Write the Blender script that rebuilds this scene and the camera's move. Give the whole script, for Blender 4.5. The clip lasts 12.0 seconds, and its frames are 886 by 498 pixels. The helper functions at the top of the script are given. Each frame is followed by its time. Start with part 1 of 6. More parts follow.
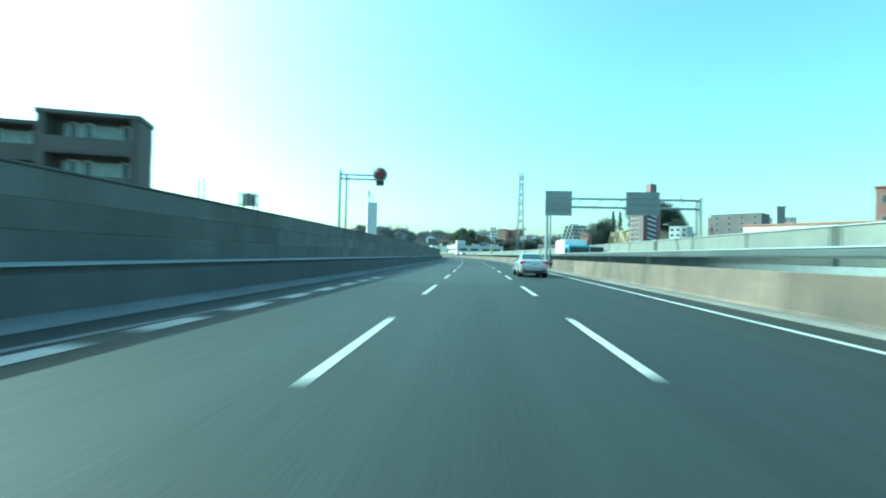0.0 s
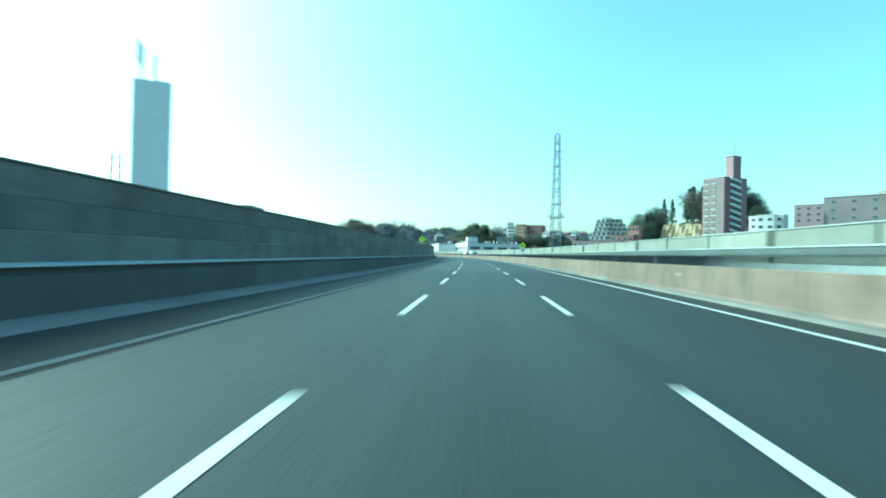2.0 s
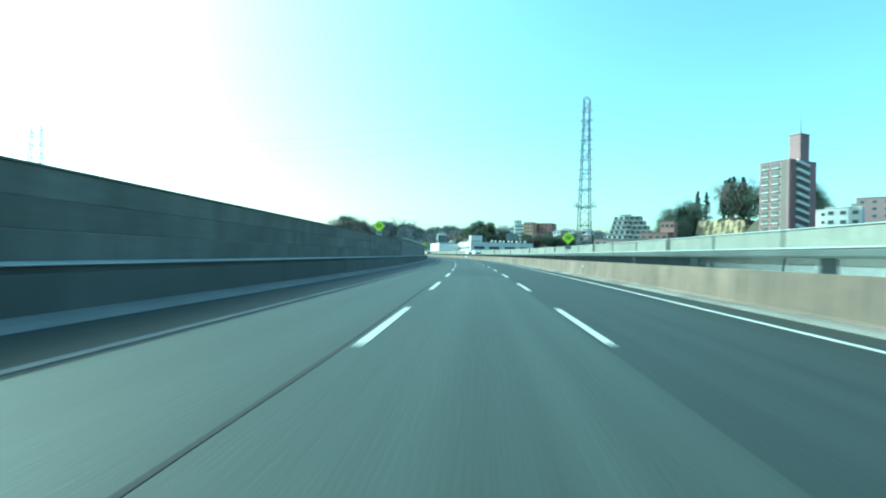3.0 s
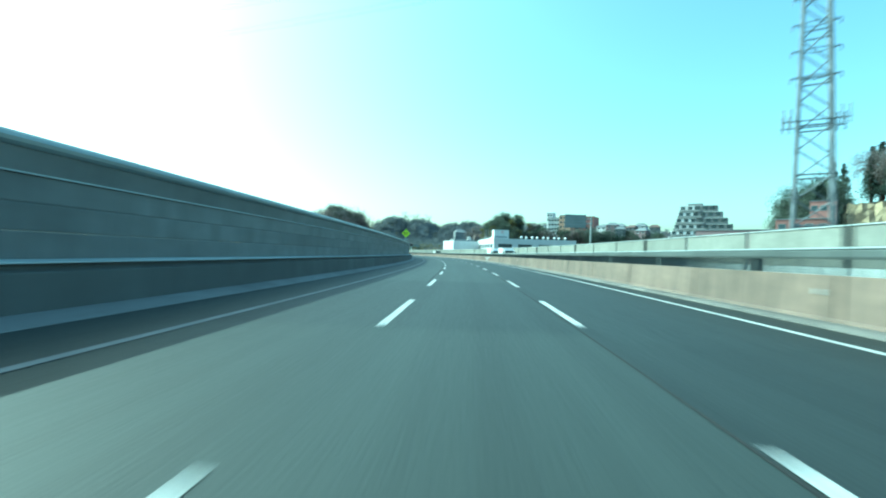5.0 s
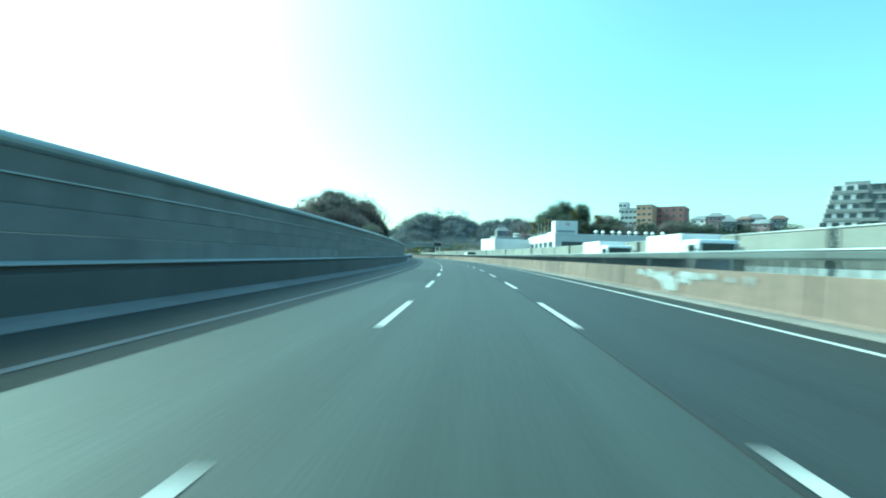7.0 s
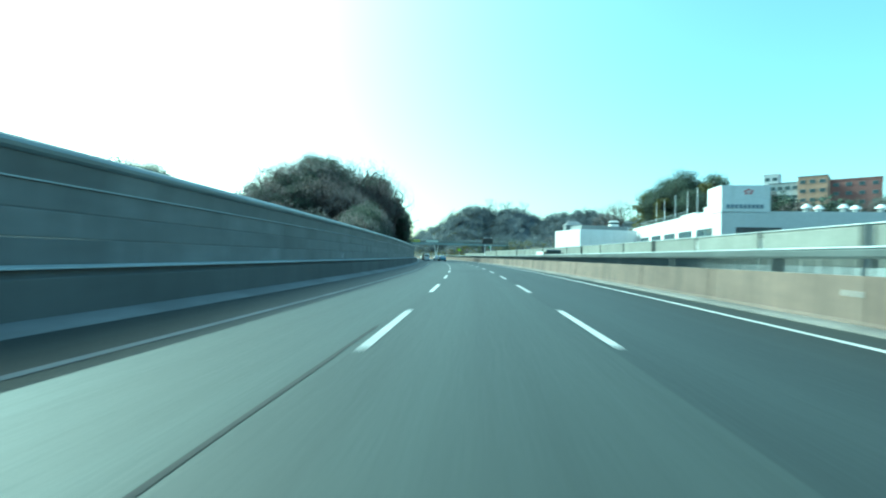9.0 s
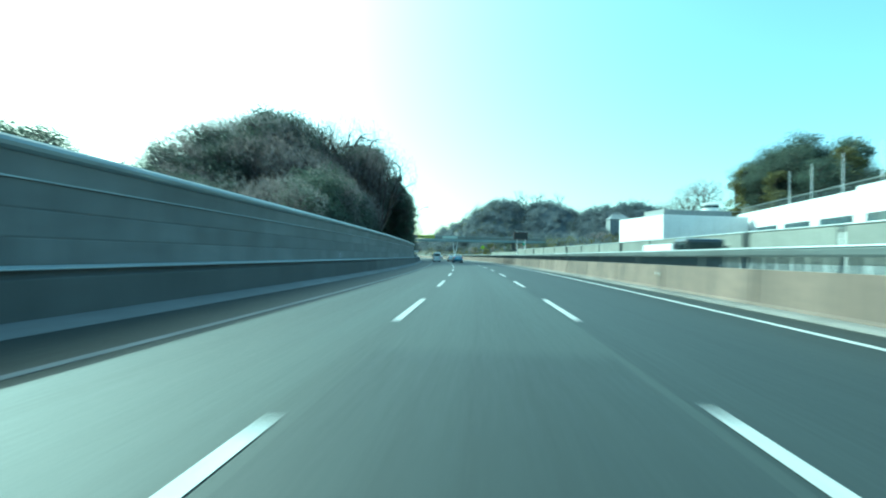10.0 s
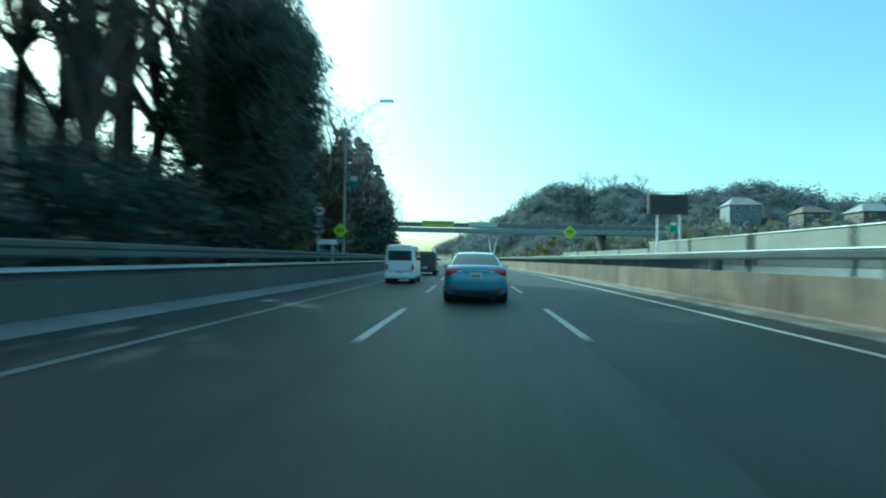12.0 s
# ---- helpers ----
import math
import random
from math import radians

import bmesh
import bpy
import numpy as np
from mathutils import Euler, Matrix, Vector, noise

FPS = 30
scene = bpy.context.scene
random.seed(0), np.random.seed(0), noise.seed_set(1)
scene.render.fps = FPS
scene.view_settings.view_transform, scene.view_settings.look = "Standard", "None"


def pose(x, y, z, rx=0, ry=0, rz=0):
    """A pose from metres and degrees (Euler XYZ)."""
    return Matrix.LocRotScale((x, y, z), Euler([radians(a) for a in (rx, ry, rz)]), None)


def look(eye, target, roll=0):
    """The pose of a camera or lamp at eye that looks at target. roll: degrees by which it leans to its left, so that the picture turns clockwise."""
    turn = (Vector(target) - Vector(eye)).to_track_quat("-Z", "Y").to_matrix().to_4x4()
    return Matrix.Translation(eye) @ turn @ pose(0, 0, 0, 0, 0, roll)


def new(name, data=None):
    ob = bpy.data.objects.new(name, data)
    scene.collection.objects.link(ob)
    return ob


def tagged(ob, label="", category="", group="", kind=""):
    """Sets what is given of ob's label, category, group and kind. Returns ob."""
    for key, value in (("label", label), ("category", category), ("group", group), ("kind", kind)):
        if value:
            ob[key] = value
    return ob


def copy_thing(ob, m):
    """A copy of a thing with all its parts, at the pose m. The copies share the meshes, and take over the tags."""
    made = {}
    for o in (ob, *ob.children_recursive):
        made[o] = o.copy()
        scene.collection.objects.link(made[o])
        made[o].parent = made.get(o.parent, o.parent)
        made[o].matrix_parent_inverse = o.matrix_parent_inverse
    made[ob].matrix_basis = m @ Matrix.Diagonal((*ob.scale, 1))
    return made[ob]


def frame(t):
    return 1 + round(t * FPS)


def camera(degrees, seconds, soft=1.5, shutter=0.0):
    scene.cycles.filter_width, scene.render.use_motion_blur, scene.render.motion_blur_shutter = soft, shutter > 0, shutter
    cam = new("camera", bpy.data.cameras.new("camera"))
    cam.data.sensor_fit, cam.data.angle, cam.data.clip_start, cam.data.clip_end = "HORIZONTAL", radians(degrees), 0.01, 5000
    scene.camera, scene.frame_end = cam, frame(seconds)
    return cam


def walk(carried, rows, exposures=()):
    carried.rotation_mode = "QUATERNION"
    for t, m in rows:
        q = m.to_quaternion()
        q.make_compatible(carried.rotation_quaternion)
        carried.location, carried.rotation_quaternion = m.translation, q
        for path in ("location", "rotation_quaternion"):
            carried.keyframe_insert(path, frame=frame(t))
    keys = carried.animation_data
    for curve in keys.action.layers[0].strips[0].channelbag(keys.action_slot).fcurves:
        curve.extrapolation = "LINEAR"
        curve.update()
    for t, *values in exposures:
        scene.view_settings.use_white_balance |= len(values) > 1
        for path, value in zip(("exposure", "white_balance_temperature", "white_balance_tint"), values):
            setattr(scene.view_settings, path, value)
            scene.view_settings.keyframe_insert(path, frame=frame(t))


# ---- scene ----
# ---- camera and its drive ----
cam = camera(85.78, 12.0, soft=2.0, shutter=0.5)
PATH = [
    (0.0, pose(-0.13, -0.73, 1.246, 90.67, -1.35, 4.19)),
    (0.5, pose(-0.19, 16.05, 1.246, 90.61, -1.27, 4.81)),
    (1.0, pose(-0.33, 32.71, 1.246, 90.75, -1.42, 4.85)),
    (1.5, pose(-0.51, 49.09, 1.246, 90.59, -1.49, 5.26)),
    (2.0, pose(-0.78, 65.57, 1.246, 90.60, -1.23, 5.85)),
    (2.5, pose(-1.24, 82.40, 1.246, 90.58, -1.32, 6.22)),
    (3.0, pose(-1.76, 99.39, 1.246, 90.63, -1.42, 6.40)),
    (3.5, pose(-2.50, 116.59, 1.246, 90.61, -1.47, 6.86)),
    (4.0, pose(-3.46, 133.94, 1.246, 90.60, -1.53, 7.45)),
    (4.5, pose(-4.68, 151.37, 1.246, 90.58, -1.58, 8.16)),
    (5.0, pose(-6.19, 168.92, 1.246, 90.57, -1.64, 8.98)),
    (5.5, pose(-7.96, 186.36, 1.246, 90.47, -1.49, 9.86)),
    (6.0, pose(-10.06, 203.90, 1.246, 90.63, -1.54, 10.97)),
    (6.5, pose(-12.65, 221.72, 1.246, 90.65, -1.52, 12.42)),
    (7.0, pose(-15.72, 239.61, 1.246, 90.76, -1.59, 13.94)),
    (7.5, pose(-19.32, 257.71, 1.246, 90.86, -1.54, 15.49)),
    (8.0, pose(-23.25, 275.48, 1.246, 90.86, -1.42, 17.22)),
    (8.5, pose(-27.67, 293.30, 1.246, 90.87, -1.30, 18.92)),
    (9.0, pose(-32.48, 310.84, 1.246, 90.87, -1.17, 20.57)),
    (9.5, pose(-37.82, 328.57, 1.246, 90.87, -1.05, 22.20)),
    (10.0, pose(-43.89, 347.18, 1.246, 90.79, -1.02, 23.79)),
    (10.5, pose(-50.38, 365.31, 1.246, 90.77, -0.94, 25.27)),
    (11.0, pose(-57.03, 382.35, 1.246, 90.74, -1.25, 26.51)),
    (11.5, pose(-63.72, 399.15, 1.246, 90.92, -1.00, 28.03)),
    (12.0, pose(-70.63, 415.41, 1.246, 91.14, -1.02, 29.09)),
]
walk(cam, PATH, [(0.0, 1.16, 4750, -45), (11.5, 1.16, 4750, -45), (12.0, 0.74, 4750, -44)])

# ---- light: clear afternoon sky, sun to the upper left ahead ----
SUN_AZ, SUN_EL = radians(76), radians(38)      # left of the first heading, above the horizon
world = bpy.data.worlds.new("world")
scene.world = world
world.use_nodes = True
wn = world.node_tree
sky = wn.nodes.new("ShaderNodeTexSky")
sky.sky_type, sky.sun_disc = "NISHITA", False
sky.sun_elevation, sky.sun_rotation = SUN_EL, -SUN_AZ
sky.air_density, sky.dust_density, sky.ozone_density = 1.0, 3.0, 0.0
wn.nodes["Background"].inputs["Strength"].default_value = 0.16
wn.links.new(sky.outputs["Color"], wn.nodes["Background"].inputs["Color"])
sun_data = bpy.data.lights.new("sun", "SUN")
sun_data.energy, sun_data.angle, sun_data.color = 3.5, radians(0.53), (1.0, 0.97, 0.94)
sun = new("sun", sun_data)
sun.matrix_world = look((0, 0, 60), Vector((0, 0, 60)) - Vector((-math.sin(SUN_AZ) * math.cos(SUN_EL), math.cos(SUN_AZ) * math.cos(SUN_EL), math.sin(SUN_EL))))


# ---- materials ----
def mat(name, color, rough=0.7, metal=0.0, scale=6.0, vary=0.25, coarse=0.3, rough_var=0.1, bump=0.15, dirt=None, dirt_amount=0.0, stretch=(1, 1, 1), own=0.12, coat=0.0, thin=0.0):
    """Procedural surface: fine grain, coarse stains, a piece-to-piece shade and a small relief. thin: the share of light that passes through a leaf or twig."""
    m = bpy.data.materials.new(name)
    m.use_nodes = True
    t = m.node_tree
    b = t.nodes["Principled BSDF"]
    co = t.nodes.new("ShaderNodeTexCoord")
    mp = t.nodes.new("ShaderNodeMapping")
    mp.inputs["Scale"].default_value = stretch
    t.links.new(co.outputs["Object"], mp.inputs["Vector"])
    info = t.nodes.new("ShaderNodeObjectInfo")
    shift = t.nodes.new("ShaderNodeVectorMath")
    shift.operation = "MULTIPLY_ADD"
    t.links.new(info.outputs["Random"], shift.inputs[0])
    shift.inputs[1].default_value = (37.0, 91.0, 53.0)
    t.links.new(mp.outputs["Vector"], shift.inputs[2])
    fine = t.nodes.new("ShaderNodeTexNoise")
    fine.inputs["Scale"].default_value, fine.inputs["Detail"].default_value = scale, 6.0
    big = t.nodes.new("ShaderNodeTexNoise")
    big.inputs["Scale"].default_value, big.inputs["Detail"].default_value = coarse, 4.0
    for n in (fine, big):
        t.links.new(shift.outputs["Vector"], n.inputs["Vector"])
    def ranged(sock, lo, hi):
        r = t.nodes.new("ShaderNodeMapRange")
        r.inputs["From Min"].default_value, r.inputs["From Max"].default_value = 0.3, 0.7
        r.inputs["To Min"].default_value, r.inputs["To Max"].default_value = lo, hi
        t.links.new(sock, r.inputs["Value"])
        return r.outputs["Result"]
    def mul(a, c):
        n = t.nodes.new("ShaderNodeMath")
        n.operation = "MULTIPLY"
        t.links.new(a, n.inputs[0]), t.links.new(c, n.inputs[1])
        return n.outputs[0]
    v = mul(ranged(fine.outputs["Fac"], 1 - vary, 1 + vary), ranged(big.outputs["Fac"], 1 - vary, 1 + vary))
    piece = t.nodes.new("ShaderNodeMapRange")
    piece.inputs["To Min"].default_value, piece.inputs["To Max"].default_value = 1 - own, 1 + own
    t.links.new(info.outputs["Random"], piece.inputs["Value"])
    v = mul(v, piece.outputs["Result"])
    base = t.nodes.new("ShaderNodeVectorMath")
    base.operation = "SCALE"
    base.inputs[0].default_value = color
    t.links.new(v, base.inputs["Scale"])
    out = base.outputs["Vector"]
    if dirt:
        d = t.nodes.new("ShaderNodeTexNoise")
        d.inputs["Scale"].default_value, d.inputs["Detail"].default_value = coarse * 4, 8.0
        m2 = t.nodes.new("ShaderNodeMapping")
        m2.inputs["Scale"].default_value = (2.5, 2.5, 0.25)
        t.links.new(shift.outputs["Vector"], m2.inputs["Vector"])
        t.links.new(m2.outputs["Vector"], d.inputs["Vector"])
        fac = t.nodes.new("ShaderNodeMapRange")
        fac.inputs["From Min"].default_value, fac.inputs["From Max"].default_value = 0.48, 0.72
        fac.inputs["To Max"].default_value = dirt_amount
        t.links.new(d.outputs["Fac"], fac.inputs["Value"])
        mx = t.nodes.new("ShaderNodeMix")
        mx.data_type = "RGBA"
        t.links.new(fac.outputs["Result"], mx.inputs[0])
        t.links.new(out, mx.inputs[6])
        mx.inputs[7].default_value = (*dirt, 1)
        out = mx.outputs[2]
    t.links.new(out, b.inputs["Base Color"])
    t.links.new(ranged(fine.outputs["Fac"], max(0.02, rough - rough_var), min(1, rough + rough_var)), b.inputs["Roughness"])
    b.inputs["Metallic"].default_value = metal
    b.inputs["Coat Weight"].default_value = coat
    b.inputs["Coat Roughness"].default_value = 0.06
    if bump:
        bp = t.nodes.new("ShaderNodeBump")
        bp.inputs["Strength"].default_value, bp.inputs["Distance"].default_value = bump, 0.02
        t.links.new(fine.outputs["Fac"], bp.inputs["Height"])
        t.links.new(bp.outputs["Normal"], b.inputs["Normal"])
    if thin:
        tr = t.nodes.new("ShaderNodeBsdfTranslucent")
        t.links.new(out, tr.inputs["Color"])
        ms = t.nodes.new("ShaderNodeMixShader")
        ms.inputs[0].default_value = thin
        t.links.new(b.outputs[0], ms.inputs[1])
        t.links.new(tr.outputs[0], ms.inputs[2])
        t.links.new(ms.outputs[0], t.nodes["Material Output"].inputs["Surface"])
    return m


def asphalt(name, color):
    """Asphalt with long wheel tracks and streaks; reads where a point lies across and along the road."""
    m = mat(name, color, 0.66, scale=28, vary=0.12, coarse=0.11, bump=0.3, stretch=(1, 0.25, 1))
    t = m.node_tree
    b = t.nodes["Principled BSDF"]
    b.inputs["Specular IOR Level"].default_value = 0.33
    at = {}
    for key in ("across", "run"):
        at[key] = t.nodes.new("ShaderNodeAttribute")
        at[key].attribute_name = key
    def math_node(op, a, c):
        n = t.nodes.new("ShaderNodeMath")
        n.operation = op
        for k, v in enumerate((a, c)):
            if isinstance(v, (int, float)):
                n.inputs[k].default_value = v
            elif v is not None:
                t.links.new(v, n.inputs[k])
        return n.outputs[0]
    def noise(sx, sy, lo, hi, detail):
        v = t.nodes.new("ShaderNodeCombineXYZ")
        t.links.new(math_node("MULTIPLY", at["across"].outputs["Fac"], sx), v.inputs[0])
        t.links.new(math_node("MULTIPLY", at["run"].outputs["Fac"], sy), v.inputs[1])
        n = t.nodes.new("ShaderNodeTexNoise")
        n.inputs["Scale"].default_value, n.inputs["Detail"].default_value = 1.0, detail
        t.links.new(v.outputs[0], n.inputs["Vector"])
        r = t.nodes.new("ShaderNodeMapRange")
        r.inputs["From Min"].default_value, r.inputs["From Max"].default_value = 0.32, 0.68
        r.inputs["To Min"].default_value, r.inputs["To Max"].default_value = lo, hi
        t.links.new(n.outputs["Fac"], r.inputs["Value"])
        return r.outputs["Result"]
    streak = math_node("MULTIPLY", noise(2.6, 0.03, 0.86, 1.12, 4.0), noise(0.25, 0.02, 0.88, 1.12, 2.0))
    wave = math_node("COSINE", math_node("MULTIPLY", at["across"].outputs["Fac"], 2 * math.pi / 1.75), None)
    track = math_node("ADD", math_node("MULTIPLY", wave, -0.06), 1.0)
    f = math_node("MULTIPLY", streak, track)
    old = b.inputs["Base Color"].links[0].from_socket
    sc = t.nodes.new("ShaderNodeVectorMath")
    sc.operation = "SCALE"
    t.links.new(old, sc.inputs[0])
    t.links.new(f, sc.inputs["Scale"])
    t.links.new(sc.outputs["Vector"], b.inputs["Base Color"])
    return m


ASPHALT = asphalt("asphalt", (0.0300, 0.0362, 0.0340))
ASPHALT_NEW = asphalt("newer_dark_asphalt", (0.0216, 0.0266, 0.0260))
ASPHALT_FRESH = asphalt("fresh_dark_asphalt", (0.0167, 0.0205, 0.0200))
SEAM = mat("bitumen_seam", (0.014, 0.014, 0.014), 0.95, scale=15, vary=0.2, coarse=0.5, bump=0.1)
WORN_PAINT = mat("worn_dirty_road_paint", (0.17, 0.175, 0.18), 0.8, scale=18, vary=0.14, coarse=0.5, bump=0.15, dirt=(0.10, 0.10, 0.10), dirt_amount=0.7)
PAINT = mat("road_paint", (0.40, 0.40, 0.39), 0.7, scale=22, vary=0.12, coarse=0.7, bump=0.15, dirt=(0.14, 0.14, 0.14), dirt_amount=0.55)
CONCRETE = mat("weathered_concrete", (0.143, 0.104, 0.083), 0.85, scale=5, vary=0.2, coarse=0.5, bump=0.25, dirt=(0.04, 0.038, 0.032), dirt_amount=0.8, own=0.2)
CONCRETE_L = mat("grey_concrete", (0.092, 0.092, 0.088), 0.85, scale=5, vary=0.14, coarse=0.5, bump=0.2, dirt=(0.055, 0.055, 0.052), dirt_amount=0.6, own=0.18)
KERB = mat("pale_kerb_concrete", (0.130, 0.120, 0.112), 0.85, scale=7, vary=0.15, coarse=0.6, own=0.25, bump=0.2, dirt=(0.16, 0.15, 0.13), dirt_amount=0.5)
GUTTER_TOP = mat("pale_gutter_concrete", (0.175, 0.175, 0.175), 0.85, scale=7, vary=0.15, coarse=0.6, own=0.12, bump=0.2, dirt=(0.12, 0.115, 0.105), dirt_amount=0.55)
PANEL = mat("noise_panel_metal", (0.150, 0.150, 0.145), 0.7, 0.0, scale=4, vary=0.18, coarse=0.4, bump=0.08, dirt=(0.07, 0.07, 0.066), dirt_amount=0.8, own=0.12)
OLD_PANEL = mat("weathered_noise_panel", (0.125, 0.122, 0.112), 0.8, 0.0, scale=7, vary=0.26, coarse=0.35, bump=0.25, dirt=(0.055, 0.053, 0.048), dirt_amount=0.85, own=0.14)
PALE_CONCRETE = mat("pale_concrete", (0.42, 0.44, 0.44), 0.85, scale=5, vary=0.1, coarse=0.5, bump=0.15, dirt=(0.25, 0.26, 0.26), dirt_amount=0.5)
PANEL_FAR = mat("pale_panel", (0.178, 0.180, 0.162), 0.75, scale=4, vary=0.13, coarse=0.4, bump=0.08, dirt=(0.13, 0.13, 0.115), dirt_amount=0.6)
STEEL = mat("galvanised_steel", (0.30, 0.32, 0.32), 0.5, 0.5, scale=12, vary=0.12, coarse=0.8, bump=0.05)
DARK_STEEL = mat("dark_rail_steel", (0.075, 0.085, 0.085), 0.6, 0.2, scale=10, vary=0.2, coarse=0.6, bump=0.08)
WHITE_STEEL = mat("white_painted_steel", (0.72, 0.72, 0.72), 0.5, scale=9, vary=0.06, coarse=0.8, bump=0.03)
LATTICE = mat("pylon_steel", (0.15, 0.165, 0.185), 0.55, 0.4, scale=6, vary=0.15, coarse=0.3, bump=0.04)
WHITE_WALL = mat("white_render_wall", (0.66, 0.66, 0.66), 0.8, scale=3, vary=0.05, coarse=0.12, bump=0.05, dirt=(0.5, 0.5, 0.48), dirt_amount=0.3)
BEIGE_WALL = mat("beige_tile_wall", (0.55, 0.47, 0.40), 0.8, scale=4, vary=0.1, coarse=0.15, bump=0.06, dirt=(0.35, 0.3, 0.26), dirt_amount=0.3)
PINK_WALL = mat("pink_tile_wall", (0.215, 0.130, 0.142), 0.75, scale=5, vary=0.08, coarse=0.15, bump=0.05)
PALE_PINK = mat("pale_pink_wall", (0.235, 0.165, 0.174), 0.75, scale=5, vary=0.06, coarse=0.15, bump=0.05)
RED_BRICK = mat("red_brick_wall", (0.26, 0.135, 0.12), 0.85, scale=5, vary=0.12, coarse=0.2, bump=0.08)
# sunlit face of the brick building, the light put into a paler orange
LIT_BRICK = mat("lit_brick_wall", (0.42, 0.27, 0.19), 0.8, scale=4, vary=0.1, coarse=0.15, bump=0.06, dirt=(0.3, 0.2, 0.15), dirt_amount=0.3)
MAUVE_WALL = mat("mauve_brown_tile_wall", (0.150, 0.128, 0.132), 0.8, scale=5, vary=0.12, coarse=0.2, bump=0.06)
BROWN_WALL = mat("brown_tile_wall", (0.115, 0.100, 0.095), 0.75, scale=5, vary=0.1, coarse=0.2, bump=0.06)
GREY_WALL = mat("grey_wall", (0.25, 0.255, 0.255), 0.8, scale=4, vary=0.1, coarse=0.15, bump=0.06, dirt=(0.2, 0.2, 0.2), dirt_amount=0.35)
# wall grey darkened to carry the shade on the ridge houses
SHADE_GREY_WALL = mat("shade_grey_wall", (0.17, 0.18, 0.19), 0.8, scale=4, vary=0.12, coarse=0.2, bump=0.06)
ROOF_GREY = mat("grey_roof_tiles", (0.16, 0.17, 0.18), 0.7, scale=6, vary=0.2, coarse=0.5, bump=0.2)
ROOF_BROWN = mat("brown_roof_tiles", (0.12, 0.08, 0.07), 0.7, scale=6, vary=0.2, coarse=0.5, bump=0.2)
ROOF_ORANGE = mat("orange_roof", (0.36, 0.17, 0.12), 0.75, scale=6, vary=0.12, coarse=0.4, bump=0.1)
WINDOW = mat("window_glass", (0.05, 0.07, 0.08), 0.12, scale=2, vary=0.2, coarse=0.4, bump=0.0, rough_var=0.04)
YELLOW = mat("fluorescent_yellow_green", (0.62, 0.80, 0.02), 0.45, scale=8, vary=0.04, coarse=1, bump=0.0)
PALE_GLASS = mat("pale_window_glass", (0.34, 0.38, 0.37), 0.3, scale=3, vary=0.12, coarse=0.5, bump=0.0)
BLACK = mat("black_paint", (0.015, 0.015, 0.016), 0.5, scale=8, vary=0.2, coarse=1, bump=0.02)
DARK_RED = mat("dark_red_lens", (0.12, 0.012, 0.02), 0.35, scale=8, vary=0.2, coarse=1, bump=0.0)
RED = mat("red_enamel", (0.36, 0.02, 0.03), 0.4, scale=8, vary=0.08, coarse=1, bump=0.0)
BLUE = mat("blue_enamel", (0.03, 0.10, 0.45), 0.4, scale=8, vary=0.05, coarse=1, bump=0.0)
GREEN = mat("green_sign_enamel", (0.02, 0.28, 0.14), 0.4, scale=8, vary=0.05, coarse=1, bump=0.0)
SIGN_BACK = mat("sign_back_aluminium", (0.25, 0.26, 0.26), 0.55, 0.3, scale=3, vary=0.1, coarse=0.8, bump=0.03)
BOARD = mat("dark_display_board", (0.07, 0.045, 0.04), 0.6, scale=4, vary=0.15, coarse=0.8, bump=0.03)
EARTH = mat("ochre_earth", (0.34, 0.27, 0.17), 0.95, scale=1.5, vary=0.2, coarse=0.1, bump=0.5, dirt=(0.25, 0.19, 0.10), dirt_amount=0.6)
GROUND = mat("scrub_ground", (0.055, 0.05, 0.033), 0.95, scale=1.2, vary=0.3, coarse=0.04, bump=0.5, dirt=(0.03, 0.035, 0.018), dirt_amount=0.7)
BARK = mat("bark", (0.065, 0.05, 0.042), 0.9, scale=9, vary=0.25, coarse=0.7, bump=0.4)
TWIG = mat("winter_twigs", (0.205, 0.192, 0.192), 0.9, scale=3, vary=0.25, coarse=0.25, bump=0.0, thin=0.45)
TWIG_RED = mat("reddish_winter_twigs", (0.22, 0.185, 0.178), 0.9, scale=3, vary=0.25, coarse=0.25, bump=0.0, thin=0.45)
LEAF = mat("evergreen_leaves", (0.072, 0.090, 0.066), 0.6, scale=1.2, vary=0.4, coarse=0.2, bump=0.0, own=0.3, thin=0.42)
LEAF_DARK = mat("cedar_needles", (0.032, 0.052, 0.038), 0.7, scale=1.2, vary=0.35, coarse=0.2, bump=0.0, own=0.2, thin=0.3)
LEAF_YELLOW = mat("yellowish_bamboo_leaves", (0.13, 0.12, 0.04), 0.65, scale=1.2, vary=0.35, coarse=0.2, bump=0.0, own=0.2, thin=0.3)
# blue-grey base colour: the haze of distance is painted into the woods
HAZED_WOODS = mat("haze_tinted_woods", (0.130, 0.144, 0.158), 0.9, scale=0.25, vary=0.25, coarse=0.05, bump=0.0, thin=0.45)
# pale blue hill colour stands in for haze over the far ridge
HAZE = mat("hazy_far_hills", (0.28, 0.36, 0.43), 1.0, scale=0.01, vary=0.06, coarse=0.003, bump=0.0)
TYRE = mat("tyre_rubber", (0.02, 0.02, 0.02), 0.8, scale=20, vary=0.2, coarse=2, bump=0.1)
RIM = mat("alloy_rim", (0.55, 0.55, 0.56), 0.3, 0.9, scale=10, vary=0.06, coarse=2, bump=0.0)
TRIM = mat("black_plastic", (0.025, 0.025, 0.027), 0.55, scale=20, vary=0.2, coarse=2, bump=0.05)
TAIL = mat("red_tail_lamp", (0.40, 0.012, 0.02), 0.15, scale=20, vary=0.2, coarse=3, bump=0.0, coat=0.6)
